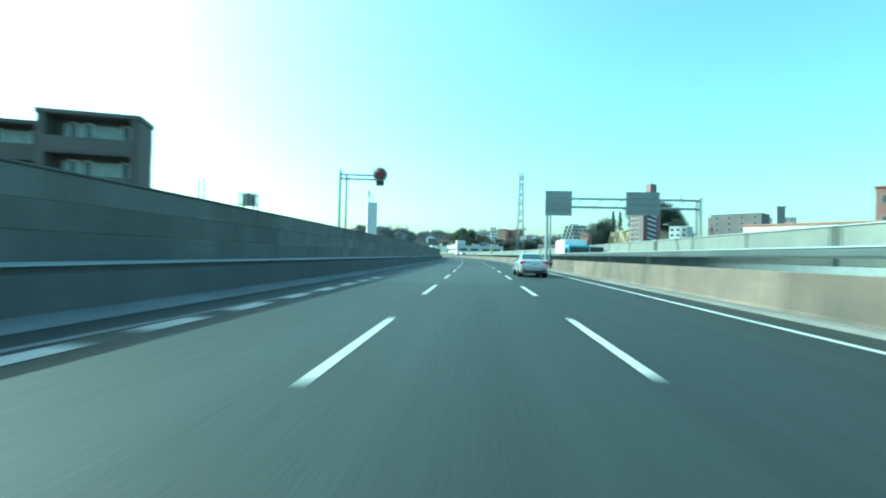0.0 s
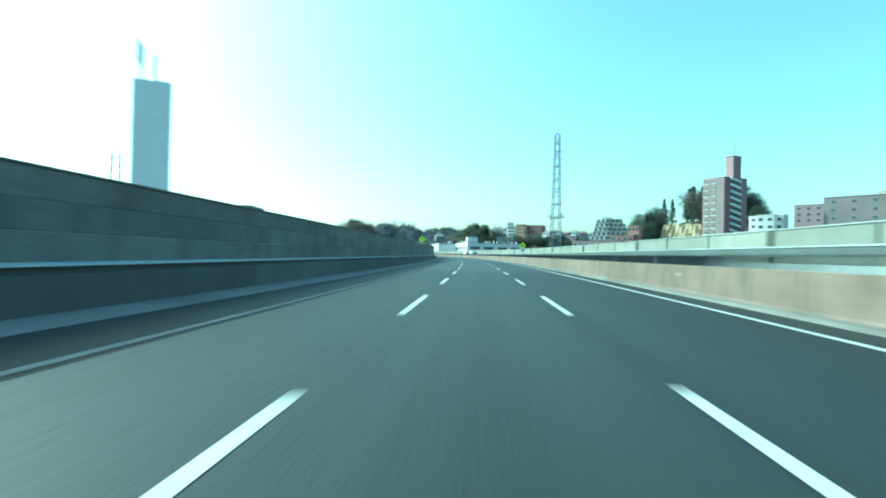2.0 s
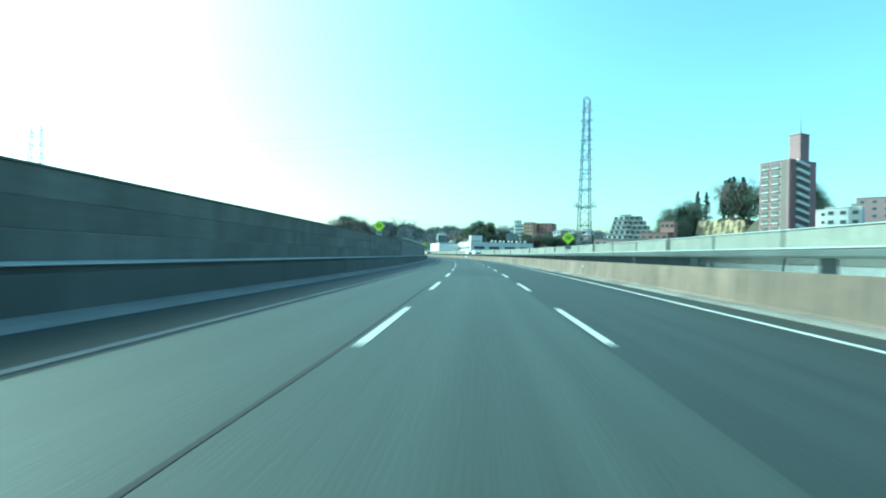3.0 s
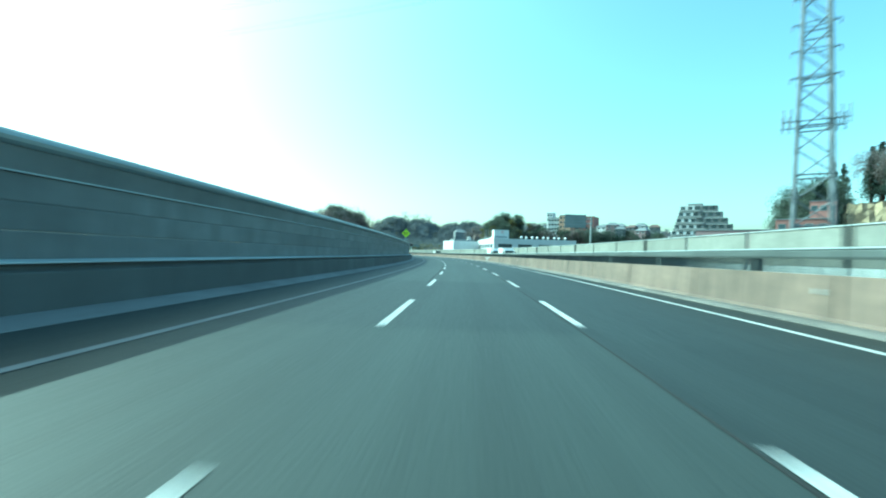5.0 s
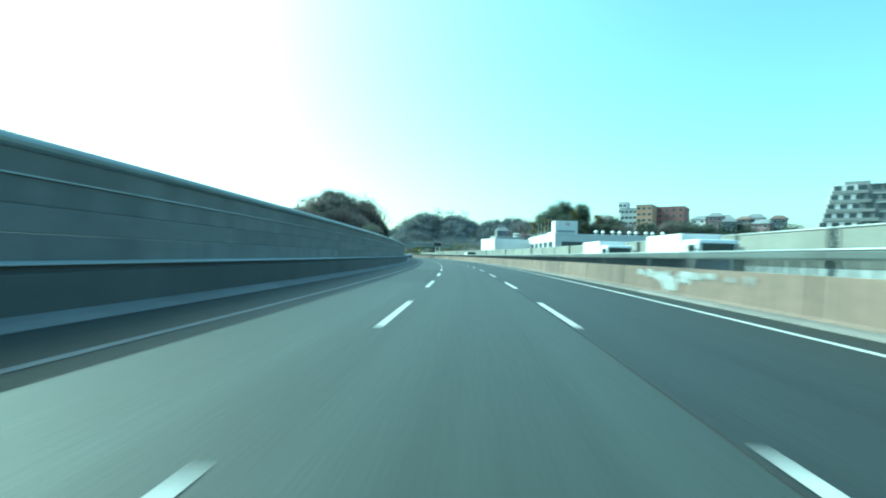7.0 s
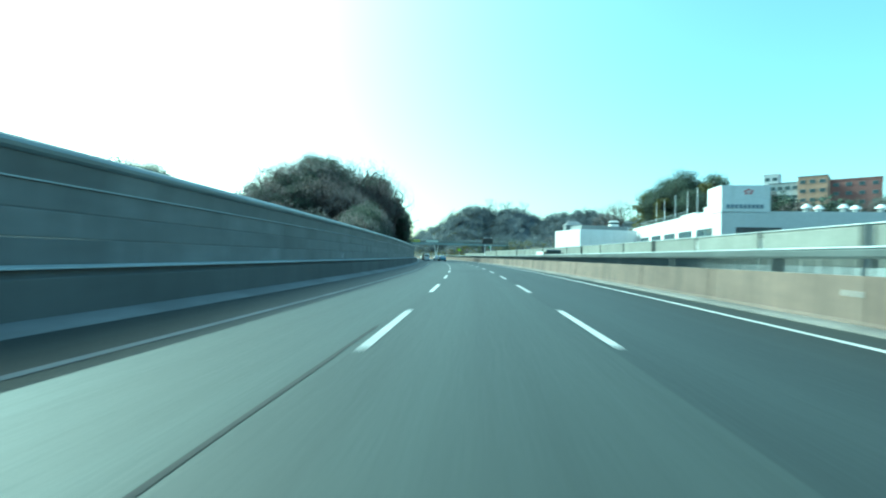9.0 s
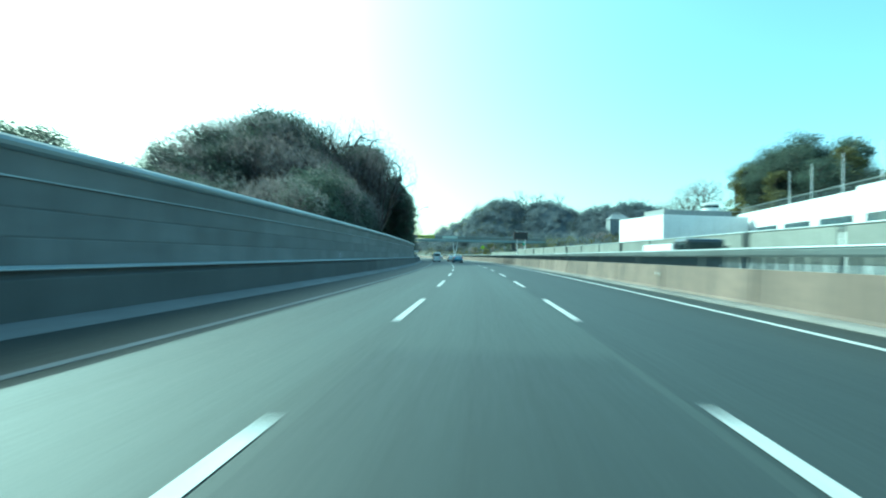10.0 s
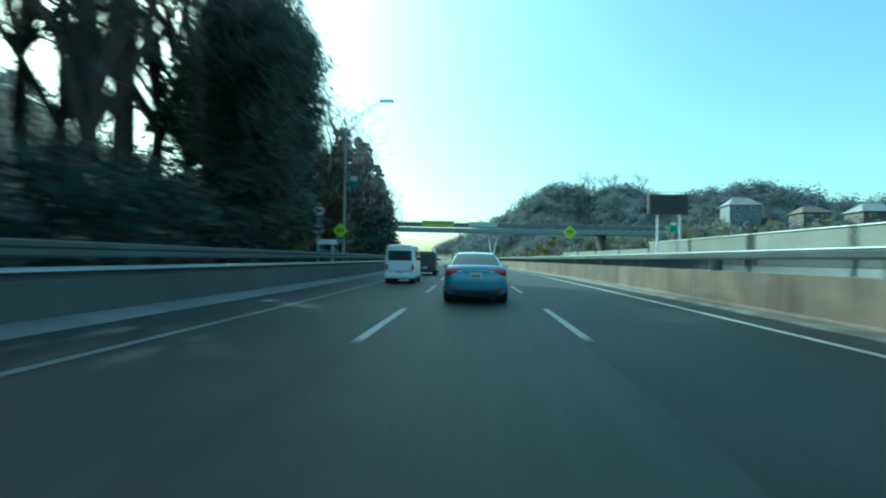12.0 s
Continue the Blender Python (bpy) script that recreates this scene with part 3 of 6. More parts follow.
REFL = section_block("reflector_plate", [(7.03, 0.0), (7.045, 0.0), (7.045, 0.12), (7.03, 0.12)], 0.10, PALE_CONCRETE, 0.003)
for s in range(-20, 640, 48):
    ob = new("reflector_plate", REFL)
    ob.parent = median
    ob.matrix_world = stand(s + 7.5, 0.0, 0.62)

# pale mortar repairs on the barrier's face
rp = random.Random(8)
for k, (s, z, w, h) in enumerate(((261.4, 0.80, 0.9, 0.26), (260.5, 0.76, 1.0, 0.36), (259.5, 0.70, 1.2, 0.5), (258.7, 0.48, 1.5, 0.8), (257.6, 0.72, 1.2, 0.46),
                                  (256.7, 0.80, 1.0, 0.3), (255.9, 0.83, 0.7, 0.22), (254.8, 0.78, 0.35, 0.22), (253.9, 0.80, 0.35, 0.28))):
    bm = bmesh.new()
    ring = [(w / 2 * math.cos(a) * rp.uniform(0.55, 1.15), h / 2 * math.sin(a) * rp.uniform(0.5, 1.25)) for a in np.linspace(0, 2 * math.pi, 19)[:-1]]
    bm.faces.new([bm.verts.new((-0.012 - 0.002 * k, y, zz)) for y, zz in ring])
    bmesh.ops.solidify(bm, geom=bm.faces[:], thickness=0.03)
    ob = part("repair_patch", bm, PALE_CONCRETE, median, "pale mortar repair on the barrier")
    ob.matrix_world = stand(s - 0.7, 7.062, z)

# ---- wall on the far side of the opposite carriageway ----
wall_right = thing("wall_right", Matrix(), "pale green-grey noise wall in sunlight", "noise wall", kind="structure")
FBASE = section_block("barrier_block", [(17.95, -0.3), (18.5, -0.3), (18.5, 1.1), (18.15, 1.1), (18.1, 0.3), (17.95, 0.1)], 7.97, PALE_CONCRETE, 0.012)
row_of("barrier_block", FBASE, wall_right, S0, 640, 8.0)


def far_panel(name, length, tall):
    pts = [(0.06, 0.0), (-0.04, 0.0)]
    pts += [(-0.04, 0.03), (-0.065, 0.06), (-0.065, tall - 0.06), (-0.04, tall - 0.03)]
    pts += [(-0.04, tall), (0.06, tall)]
    return section_block(name, pts, length, PANEL_FAR)


row_of("noise_panel", far_panel("noise_panel", 7.84, 2.05), wall_right, S0, 473, 8.0, 18.3, 1.105)
row_of("noise_panel", far_panel("noise_panel", 7.84, 1.5), wall_right, 473, 505, 8.0, 18.3, 1.105)
FPOST = section_block("wall_post", [(-0.10, 0.0), (0.10, 0.0), (0.10, 2.06), (-0.10, 2.06)], 0.07, PANEL_FAR, 0.008)
for shift in (-0.28, 0.28):
    row_of("wall_post", FPOST, wall_right, S0 - 4 + shift, 474, 24.0, 18.22, 1.10)
FCAP = section_block("wall_cap", [(-0.13, 0.0), (0.13, 0.0), (0.11, 0.07), (-0.11, 0.07)], 7.98, STEEL, 0.008)
row_of("wall_cap", FCAP, wall_right, S0, 473, 8.0, 18.3, 3.16)


# ---- lattice power pylons ----
def pylon(m, tall, foot, top, arms, label):
    ob = thing("power_pylon", m, label, "pylon")
    bm = bmesh.new()
    levels = 19
    zs = [tall * (i / levels) ** 0.93 for i in range(levels + 1)]
    wid = [foot + (top - foot) * min(1, (z / tall) * 1.15) for z in zs]
    cs = ((-1, -1), (1, -1), (1, 1), (-1, 1))
    for i in range(levels):
        for j in range(4):
            a, b = cs[j], cs[(j + 1) % 4]
            w0, w1 = wid[i] / 2, wid[i + 1] / 2
            add_rod(bm, (a[0] * w0, a[1] * w0, zs[i]), (a[0] * w1, a[1] * w1, zs[i + 1]), 0.13, 0.12, 5)
            p, q = (a, b) if i % 2 else (b, a)
            add_rod(bm, (p[0] * w0, p[1] * w0, zs[i]), (q[0] * w1, q[1] * w1, zs[i + 1]), 0.06, sides=4)
            if i % 2:
                add_rod(bm, (a[0] * w1, a[1] * w1, zs[i + 1]), (b[0] * w1, b[1] * w1, zs[i + 1]), 0.07, sides=4)
    for k in range(6):
        a0, a1 = math.pi * k / 6, math.pi * (k + 1) / 6
        for y in (-top / 2, top / 2):
            add_rod(bm, (top / 2 * math.cos(a0), y, tall + top * 0.4 * math.sin(a0)), (top / 2 * math.cos(a1), y, tall + top * 0.4 * math.sin(a1)), 0.1, sides=5)
    part("lattice_mast", bm, LATTICE, ob)
    for z, reach in arms:
        bm = bmesh.new()
        for e in (-1, 1):
            add_rod(bm, (0, -top / 2, z), (e * reach, 0, z + 0.1), 0.045, sides=4)
            add_rod(bm, (0, top / 2, z), (e * reach, 0, z + 0.1), 0.045, sides=4)
            add_rod(bm, (e * reach, 0, z + 0.1), (e * reach, 0, z - 0.35), 0.05, sides=6)
        part("cross_arm", bm, LATTICE, ob)
    return ob


PYLON_A = (18.5, 214.0)
tower = pylon(pose(*PYLON_A, hz(*PYLON_A), 0, 0, -24), 38.6, 3.0, 1.35, [(17.6 + 2.3 * i, 1.75 - 0.04 * i) for i in range(9)], "tall grey steel lattice power pylon")
deck = part("platform", rod((-2.3, -1.3, 13.6), (2.3, -1.3, 13.6), 0.06, sides=5), LATTICE, tower)
part("platform_beam", rod((-2.3, 1.3, 13.6), (2.3, 1.3, 13.6), 0.06, sides=5), LATTICE, tower)
for x in (-2.2, -1.7, 1.7, 2.2):
    for y in (-1.3, 1.3):
        part("aerial", rod((x, y, 13.1), (x, y, 14.7), 0.07, sides=6), LATTICE, deck)
pylon(pose(-137, 225, hz(-137, 225), 0, 0, 35), 35.8, 4.6, 2.4, [(33, 2.4), (30.5, 2.6), (28, 2.8), (25.5, 3.0)], "distant grey steel lattice power pylon")
bm = bmesh.new()
for z, e in ((37, -1.8), (37, 1.8), (34, -2.2), (34, 2.2), (31, -2.5), (31, 2.5)):
    a, b = Vector((18.5 + e, 214.0, z)), Vector((185, 330, z + 14))
    c = Vector((-137 + e, 225, z - 6))
    for p, q, n in ((a, b, 12), (c, a, 12)):
        prev = p
        for i in range(1, n + 1):
            f = i / n
            cur = p.lerp(q, f) + Vector((0, 0, -14 * f * (1 - f)))
            add_rod(bm, prev, cur, 0.012, sides=3)
            prev = cur
tagged(part("power_cable", bm, BLACK), "thin dark sagging overhead power cables", "cable", kind="stuff")


# ---- sign gantries and signs ----
def sign_panel(name, parent, x0, x1, z0, z1, y, material=SIGN_BACK):
    ob = part(name, box((x0 + x1) / 2, y, (z0 + z1) / 2, x1 - x0, 0.07, z1 - z0, 0.012), material, parent)
    for f in (0.25, 0.5, 0.75):
        part("stiffener", box((x0 + x1) / 2, y - 0.06, z0 + (z1 - z0) * f, (x1 - x0) * 0.97, 0.05, 0.06), STEEL, ob)
    return ob


gantry = thing("sign_gantry", stand(45.2), "grey steel gantry with the backs of two road signs", "sign gantry")
for x, r in ((6.62, 0.16), (20.8, 0.16)):
    part("gantry_post", rod((x, 0, 0.55 if x < 10 else -0.3), (x, 0, 7.1), r, r * 0.85, 12), STEEL, gantry)
for z in (6.85, 6.05):
    part("gantry_beam", rod((6.6, 0, z), (20.8, 0, z), 0.11, sides=10), STEEL, gantry)
for x in np.arange(9.0, 20.4, 1.9):
    part("brace", rod((x, 0, 6.05), (x + 0.95, 0, 6.85), 0.035, sides=6), STEEL, gantry)
sign_panel("sign_panel", gantry, 6.4, 8.9, 5.2, 7.55, -0.2)
sign_panel("sign_panel", gantry, 13.9, 17.0, 5.35, 7.55, -0.2)
part("base_bracket", box(6.84, 0, 0.86, 0.5, 1.7, 0.34, 0.02), STEEL, gantry)
part("base_bracket", box(6.80, 0, 0.52, 0.42, 0.9, 0.22, 0.02), STEEL, gantry)
for y in (-0.6, 0.0, 0.6):
    part("anchor_bolt", rod((6.56, y, 0.86), (6.62, y, 0.86), 0.05, sides=6), STEEL, gantry)
part("gantry_post", rod((6.98, 0.15, 0.55), (6.98, 0.15, 7.1), 0.09, 0.08, 10), STEEL, gantry)
part("gantry_post", rod((20.8, 0.8, -0.3), (20.8, 0.8, 7.0), 0.14, 0.12, 12), STEEL, gantry)
part("lamp_bracket", rod((19.0, 0, 6.85), (19.0, -0.1, 7.3), 0.05, sides=6), STEEL, gantry)

board = thing("overhead_sign", stand(246.5), "grey back of a road sign on a cantilever post", "road sign")
part("post", rod((22.4, 0, -0.3), (22.4, 0, 7.9), 0.17, 0.14, 12), STEEL, board)
for z in (7.6, 6.8):
    part("arm", rod((18.2, 0, z), (22.5, 0, z), 0.08, sides=8), STEEL, board)
sign_panel("sign_panel", board, 18.0, 21.5, 6.1, 8.25, -0.15)

lamp_sign = thing("warning_lamp", stand(27.6), "red round warning lamp on a pale grey cantilever pole", "warning light")
part("pole", rod((-8.45, 0, 0.9), (-8.45, 0, 6.2), 0.10, 0.085, 12), STEEL, lamp_sign)
for z in (5.95, 5.70):
    part("arm", rod((-8.45, 0, z), (-6.1, 0, z - 0.05), 0.06, sides=8), STEEL, lamp_sign)
part("pole", rod((-8.05, 0, 0.9), (-8.05, 0, 5.95), 0.075, 0.065, 12), STEEL, lamp_sign)
part("cap", rod((-8.45, 0, 6.2), (-8.45, 0, 6.32), 0.10, 0.02, 12), STEEL, lamp_sign)
disc = part("hood", rod((-6.0, 0.12, 5.97), (-6.0, -0.1, 5.97), 0.42, sides=28), SIGN_BACK, lamp_sign)
part("lens", rod((-6.0, -0.1, 5.97), (-6.0, -0.16, 5.97), 0.33, 0.25, 28), DARK_RED, disc, "dark red lens")
part("control_box", box(-6.0, 0, 5.45, 0.45, 0.3, 0.3, 0.02), TRIM, lamp_sign)


def diamond_sign(m, zc, half, feet, base, label, posts=2, facing=True):
    ob = thing("warning_sign", m, label, "road sign", "yellow warning signs")
    bm = bmesh.new()
    vs = [(0, half), (half, 0), (0, -half), (-half, 0)]
    fr = [bm.verts.new((x, -0.02, zc + z)) for x, z in vs]
    bk = [bm.verts.new((x, 0.02, zc + z)) for x, z in vs]
    bm.faces.new(fr), bm.faces.new(bk[::-1])
    for i in range(4):
        bm.faces.new((fr[i], fr[(i + 1) % 4], bk[(i + 1) % 4], bk[i]))
    plate = part("plate", bm, YELLOW, ob)
    bm = bmesh.new()
    for x, w, h in ((-0.24, 0.10, 0.42), (0.0, 0.10, 0.5), (0.22, 0.10, 0.36)):
        add_box(bm, x * half / 0.7, -0.026, zc + 0.02, w * half / 0.7, 0.008, h * half / 0.7)
    part("symbol", bm, BLACK, plate, "plain dark bars")
    for x in ((-feet, feet) if posts == 2 else (0.0,)):
        part("post", rod((x, 0.05, base), (x, 0.05, zc + half * 0.4), 0.035, sides=8), STEEL, ob)
    part("sub_plate", box(0, -0.02, zc - half - 0.22, half * 0.95, 0.03, 0.3, 0.005), SIGN_BACK, ob, "small grey plate below the diamond")
    return ob


diamond_sign(stand(138.5, -7.95), 3.45, 0.5, 0.18, 0.9, "yellow-green diamond warning sign above the noise wall")
diamond_sign(stand(137.0, 7.2), 2.75, 0.5, 0.18, 1.03, "yellow-green diamond warning sign on the median barrier", 1)
diamond_sign(stand(241.0, -7.48), 4.15, 0.64, 0.14, 0.98, "large yellow-green diamond warning sign on two posts before the wall")
diamond_sign(stand(456.0, -8.6), 2.95, 0.5, 0.2, 0.9, "yellow-green diamond warning sign beside the trees")
diamond_sign(stand(460.0, 7.2), 3.3, 0.5, 0.2, 1.03, "yellow-green diamond warning sign on the median barrier", 1)

speed = thing("speed_sign", stand(451.0, -8.25), "two round red-rimmed road signs on white posts", "road sign")
for x in (-0.25, 0.55):
    part("post", rod((x, 0, 0.0), (x, 0, 2.0 if x > 0 else 4.2), 0.04, sides=8), WHITE_STEEL, speed)
for z in (3.75, 2.75):
    rim = part("plate", rod((-0.25, -0.02, z), (-0.25, -0.06, z), 0.36, sides=28), RED, speed, "red rim")
    part("face", rod((-0.25, -0.06, z), (-0.25, -0.068, z), 0.28, sides=28), WHITE_STEEL, rim, "white face")
    part("marks", box(-0.25, -0.072, z, 0.3, 0.006, 0.18), BLUE, rim, "plain dark bars")
part("side_plate", box(0.2, -0.04, 2.05, 1.2, 0.03, 0.28, 0.005), WHITE_STEEL, speed)
part("foot_rail", box(0.2, 0, 1.55, 1.3, 0.04, 0.06), STEEL, speed)

kilo = thing("green_sign", stand(460.0, -9.0), "small green and white sign on a tall post", "road sign")
part("post", rod((0, 0, 0), (0, 0, 7.6), 0.06, 0.05, 8), STEEL, kilo)
pl = part("plate", box(0.35, -0.06, 6.85, 0.75, 0.04, 0.85, 0.01), GREEN, kilo)
part("marks", box(0.35, -0.085, 7.0, 0.5, 0.008, 0.35), WHITE_STEEL, pl, "plain white bar")

street = thing("street_lamp", stand(457.0, -8.6), "grey steel street lamp with a flat head", "street lamp")
part("pole", rod((0, 0, -0.3), (0, 0, 10.3), 0.11, 0.07, 12), STEEL, street)
part("arm", rod((0, 0, 10.3), (2.3, 0, 11.75), 0.05, 0.04, 8), STEEL, street)
part("head", box(2.75, 0, 11.82, 0.95, 0.36, 0.16, 0.05), WHITE_STEEL, street)

display = thing("display_board", stand(468.0), "dark brown display board on white posts", "display board")
bd = part("cabinet", box(17.8, 0, 6.4, 3.5, 0.35, 1.8, 0.03), BOARD, display)
part("screen", box(17.8, -0.18, 6.4, 3.2, 0.02, 1.5), BLACK, bd)
for x in (17.0, 19.0):
    part("post", rod((x, 0.3, -0.3), (x, 0.3, 7.6), 0.09, 0.08, 10), WHITE_STEEL, display)
part("walkway_rail", box(18.0, 0.5, 7.6, 3.2, 0.05, 0.05), WHITE_STEEL, display)
sig = thing("green_sign", stand(470.0, 18.9), "small green and white sign on a tall post", "road sign")
part("post", rod((0.3, 0, -0.3), (0.3, 0, 5.3), 0.06, 0.05, 8), STEEL, sig)
pl = part("plate", box(0.3, -0.06, 4.6, 0.7, 0.04, 0.9, 0.01), GREEN, sig)
part("marks", box(0.3, -0.085, 4.85, 0.5, 0.008, 0.3), WHITE_STEEL, pl, "plain white bar")

# ---- footbridge over the road ----
bridge = thing("overpass", stand(510.0), "pale blue-grey steel footbridge with a yellow banner", "bridge")
part("deck", box(9.0, 0, 6.25, 58.0, 3.2, 0.7, 0.04), mat("bridge_paint", (0.30, 0.36, 0.36), 0.6, scale=5, vary=0.1, coarse=0.4, bump=0.05, dirt=(0.14, 0.13, 0.12), dirt_amount=0.5), bridge)
for y in (-1.55, 1.55):
    rl = part("railing", box(9.0, y, 7.72, 58.0, 0.06, 0.07), STEEL, bridge)
    for x in np.arange(-20, 38.1, 1.5):
        part("baluster", box(x, y, 7.16, 0.05, 0.05, 1.12), STEEL, rl)
    part("mesh_panel", box(9.0, y, 7.2, 57.8, 0.015, 0.6), PANEL_FAR, rl)
bn = part("banner", box(-2.7, -1.62, 7.35, 5.6, 0.03, 0.95), mat("yellow_banner", (0.70, 0.62, 0.06), 0.7, scale=3, vary=0.06, coarse=0.5, bump=0.05), bridge, "yellow cloth banner with unreadable writing")
part("writing", box(-2.7, -1.64, 7.35, 4.8, 0.01, 0.4), mat("faded_green_print", (0.30, 0.36, 0.10), 0.7, scale=6, vary=0.3, coarse=1.5, bump=0.0), bn, "plain bar of faded print")
part("banner", box(5.2, -1.62, 7.3, 5.0, 0.03, 0.8), mat("pale_banner", (0.60, 0.64, 0.56), 0.7, scale=3, vary=0.06, coarse=0.5, bump=0.05), bridge, "pale cloth banner")
part("pier", box(-13.5, 0, 2.8, 1.0, 1.6, 6.2, 0.06), CONCRETE_L, bridge)
part("pier", box(27.0, 0, 2.8, 1.0, 1.6, 6.2, 0.06), CONCRETE_L, bridge)
for e in (-1, 1):
    part("strut", rod((7.2, 0, 0.8), (7.2 + e * 0.85, 0, 5.95), 0.16, 0.14, 10), WHITE_STEEL, bridge, "slanted white column")


# ---- buildings ----
def window_part(parent, x, y, z, w, h, face="y", frame=None):
    """A framed window on a wall that faces -y (or -x)."""
    fr = box(0, 0, 0, w, 0.10, h, 0.0)
    gl = box(0, -0.035, 0, w - 0.16, 0.06, h - 0.16, 0.0)
    turn = Matrix.Translation((x, y, z)) @ (Matrix.Rotation(-math.pi / 2, 4, "Z") if face == "x" else Matrix())
    bmesh.ops.transform(fr, matrix=turn, verts=fr.verts)
    bmesh.ops.transform(gl, matrix=turn, verts=gl.verts)
    wnd = part("window", fr, frame or WHITE_STEEL, parent)
    part("pane", gl, WINDOW, wnd)
    return wnd


def rail_row(name, parent, a, b, z, tall, material, gap=0.5, stout=1.0):
    a, b = Vector((*a, z)), Vector((*b, z))
    bm = bmesh.new()
    n = max(2, int((b - a).length / gap))
    for i in range(n + 1):
        p = a.lerp(b, i / n)
        add_rod(bm, p, p + Vector((0, 0, tall)), 0.03 * stout, sides=4)
    add_rod(bm, a + Vector((0, 0, tall)), b + Vector((0, 0, tall)), 0.04, sides=5)
    part(name, bm, material, parent)


# brown flats with deep balconies behind the noise wall
def balcony_flats(m, wide, tall, storeys, label):
    ob = thing("apartment_building", m, label, "apartment building", "brown flats")
    step = tall / storeys
    part("wall", box(wide / 2, 2.1, tall / 2, wide, 1.4, tall), BROWN_WALL, ob)
    for x in (0.25, wide - 0.25):
        part("side_wall", box(x, 0.7, tall / 2, 0.5, 1.4, tall, 0.02), BROWN_WALL, ob)
    part("roof", box(wide / 2, 1.4, tall + 0.15, wide + 0.2, 3.0, 0.3, 0.04), BROWN_WALL, ob)
    for i in range(storeys):
        z = i * step
        bal = part("balcony", box(wide / 2, 0.7, z + 0.1, wide - 1.0, 1.4, 0.2), BROWN_WALL, ob)
        part("parapet", box(wide / 2, 0.06, z + 0.65, wide - 1.0, 0.1, 0.9, 0.01), BROWN_WALL, bal)
        part("glass_band", box(wide / 2, 1.36, z + 1.45, wide * 0.66, 0.06, 1.5), PALE_GLASS, ob, "pale window band")
        for x in (wide * 0.27, wide * 0.42, wide * 0.80, wide * 0.90):
            window_part(ob, x, 1.33, z + 1.45, wide * 0.09, 1.7)
    return ob


balcony_flats(pose(-28.6, 27.7, -0.3, 0, 0, 19), 5.9, 10.1, 4, "dark brown tiled flats with deep balconies")
balcony_flats(pose(-35.4, 27.6, -0.3, 0, 0, 19), 6.1, 9.7, 4, "dark brown tiled flats with deep balconies")

# water tank on legs
tank = thing("water_tank_tower", pose(-38, 75.2, -0.3, 0, 0, 10), "steel tank tower with a railed head", "water tower")
for x in (-1.15, 1.15):
    for y in (-1.15, 1.15):
        part("leg", rod((x, y, 0), (x, y, 9.0), 0.10, sides=6), STEEL, tank)
part("tank", rod((0, 0, 8.95), (0, 0, 10.7), 1.0, sides=24), ROOF_GREY, tank, smooth=False)
part("platform", box(0, 0, 8.88, 2.5, 2.5, 0.06), STEEL, tank)
for a, b in (((-1.22, -1.22), (1.22, -1.22)), ((1.22, -1.22), (1.22, 1.22)), ((1.22, 1.22), (-1.22, 1.22)), ((-1.22, 1.22), (-1.22, -1.22))):
    rail_row("railing", tank, a, b, 8.9, 1.9, STEEL, 0.6, 2.0)
part("lid", rod((0, 0, 10.7), (0, 0, 10.9), 1.0, 0.3, 24), ROOF_GREY, tank)
for z in (3.0, 6.0):
    part("brace", rod((-1.15, -1.15, z - 2), (1.15, -1.15, z + 1), 0.05, sides=5), STEEL, tank)

# tall blank white slab with aerials
slab = thing("advert_tower", pose(-21.2, 92.1, -0.3, 0, 0, 25), "tall blank white slab tower with aerials on top", "tower")
part("slab", box(0, 0, 5.75, 1.95, 0.7, 11.5, 0.03), WHITE_WALL, slab)
for x, h in ((-0.8, 2.5), (-0.55, 2.1), (0.1, 1.4)):
    ae = part("aerial", rod((x, 0.1, 11.4), (x, 0.1, 11.4 + h), 0.055, sides=6), STEEL, slab)
    part("aerial_panel", box(x, 0.0, 11.4 + h * 0.75, 0.17, 0.12, 1.3, 0.01), STEEL, ae)

low = thing("low_building", pose(-20.8, 96.6, -0.6, 0, 0, 8), "low grey flat-roofed building with roof aerials", "building")
part("wall", box(0, 0, 2.35, 7.5, 2.4, 4.7), GREY_WALL, low)
part("roof", box(0, 0, 4.75, 7.7, 2.6, 0.16, 0.03), ROOF_GREY, low)
for x in (-2.6, -2.0, -1.2):
    ae = part("aerial", rod((x, -0.5, 4.7), (x, -0.5, 6.2), 0.03, sides=6), STEEL, low)
    part("aerial_panel", box(x, -0.55, 5.8, 0.14, 0.1, 0.6, 0.01), WHITE_STEEL, ae)

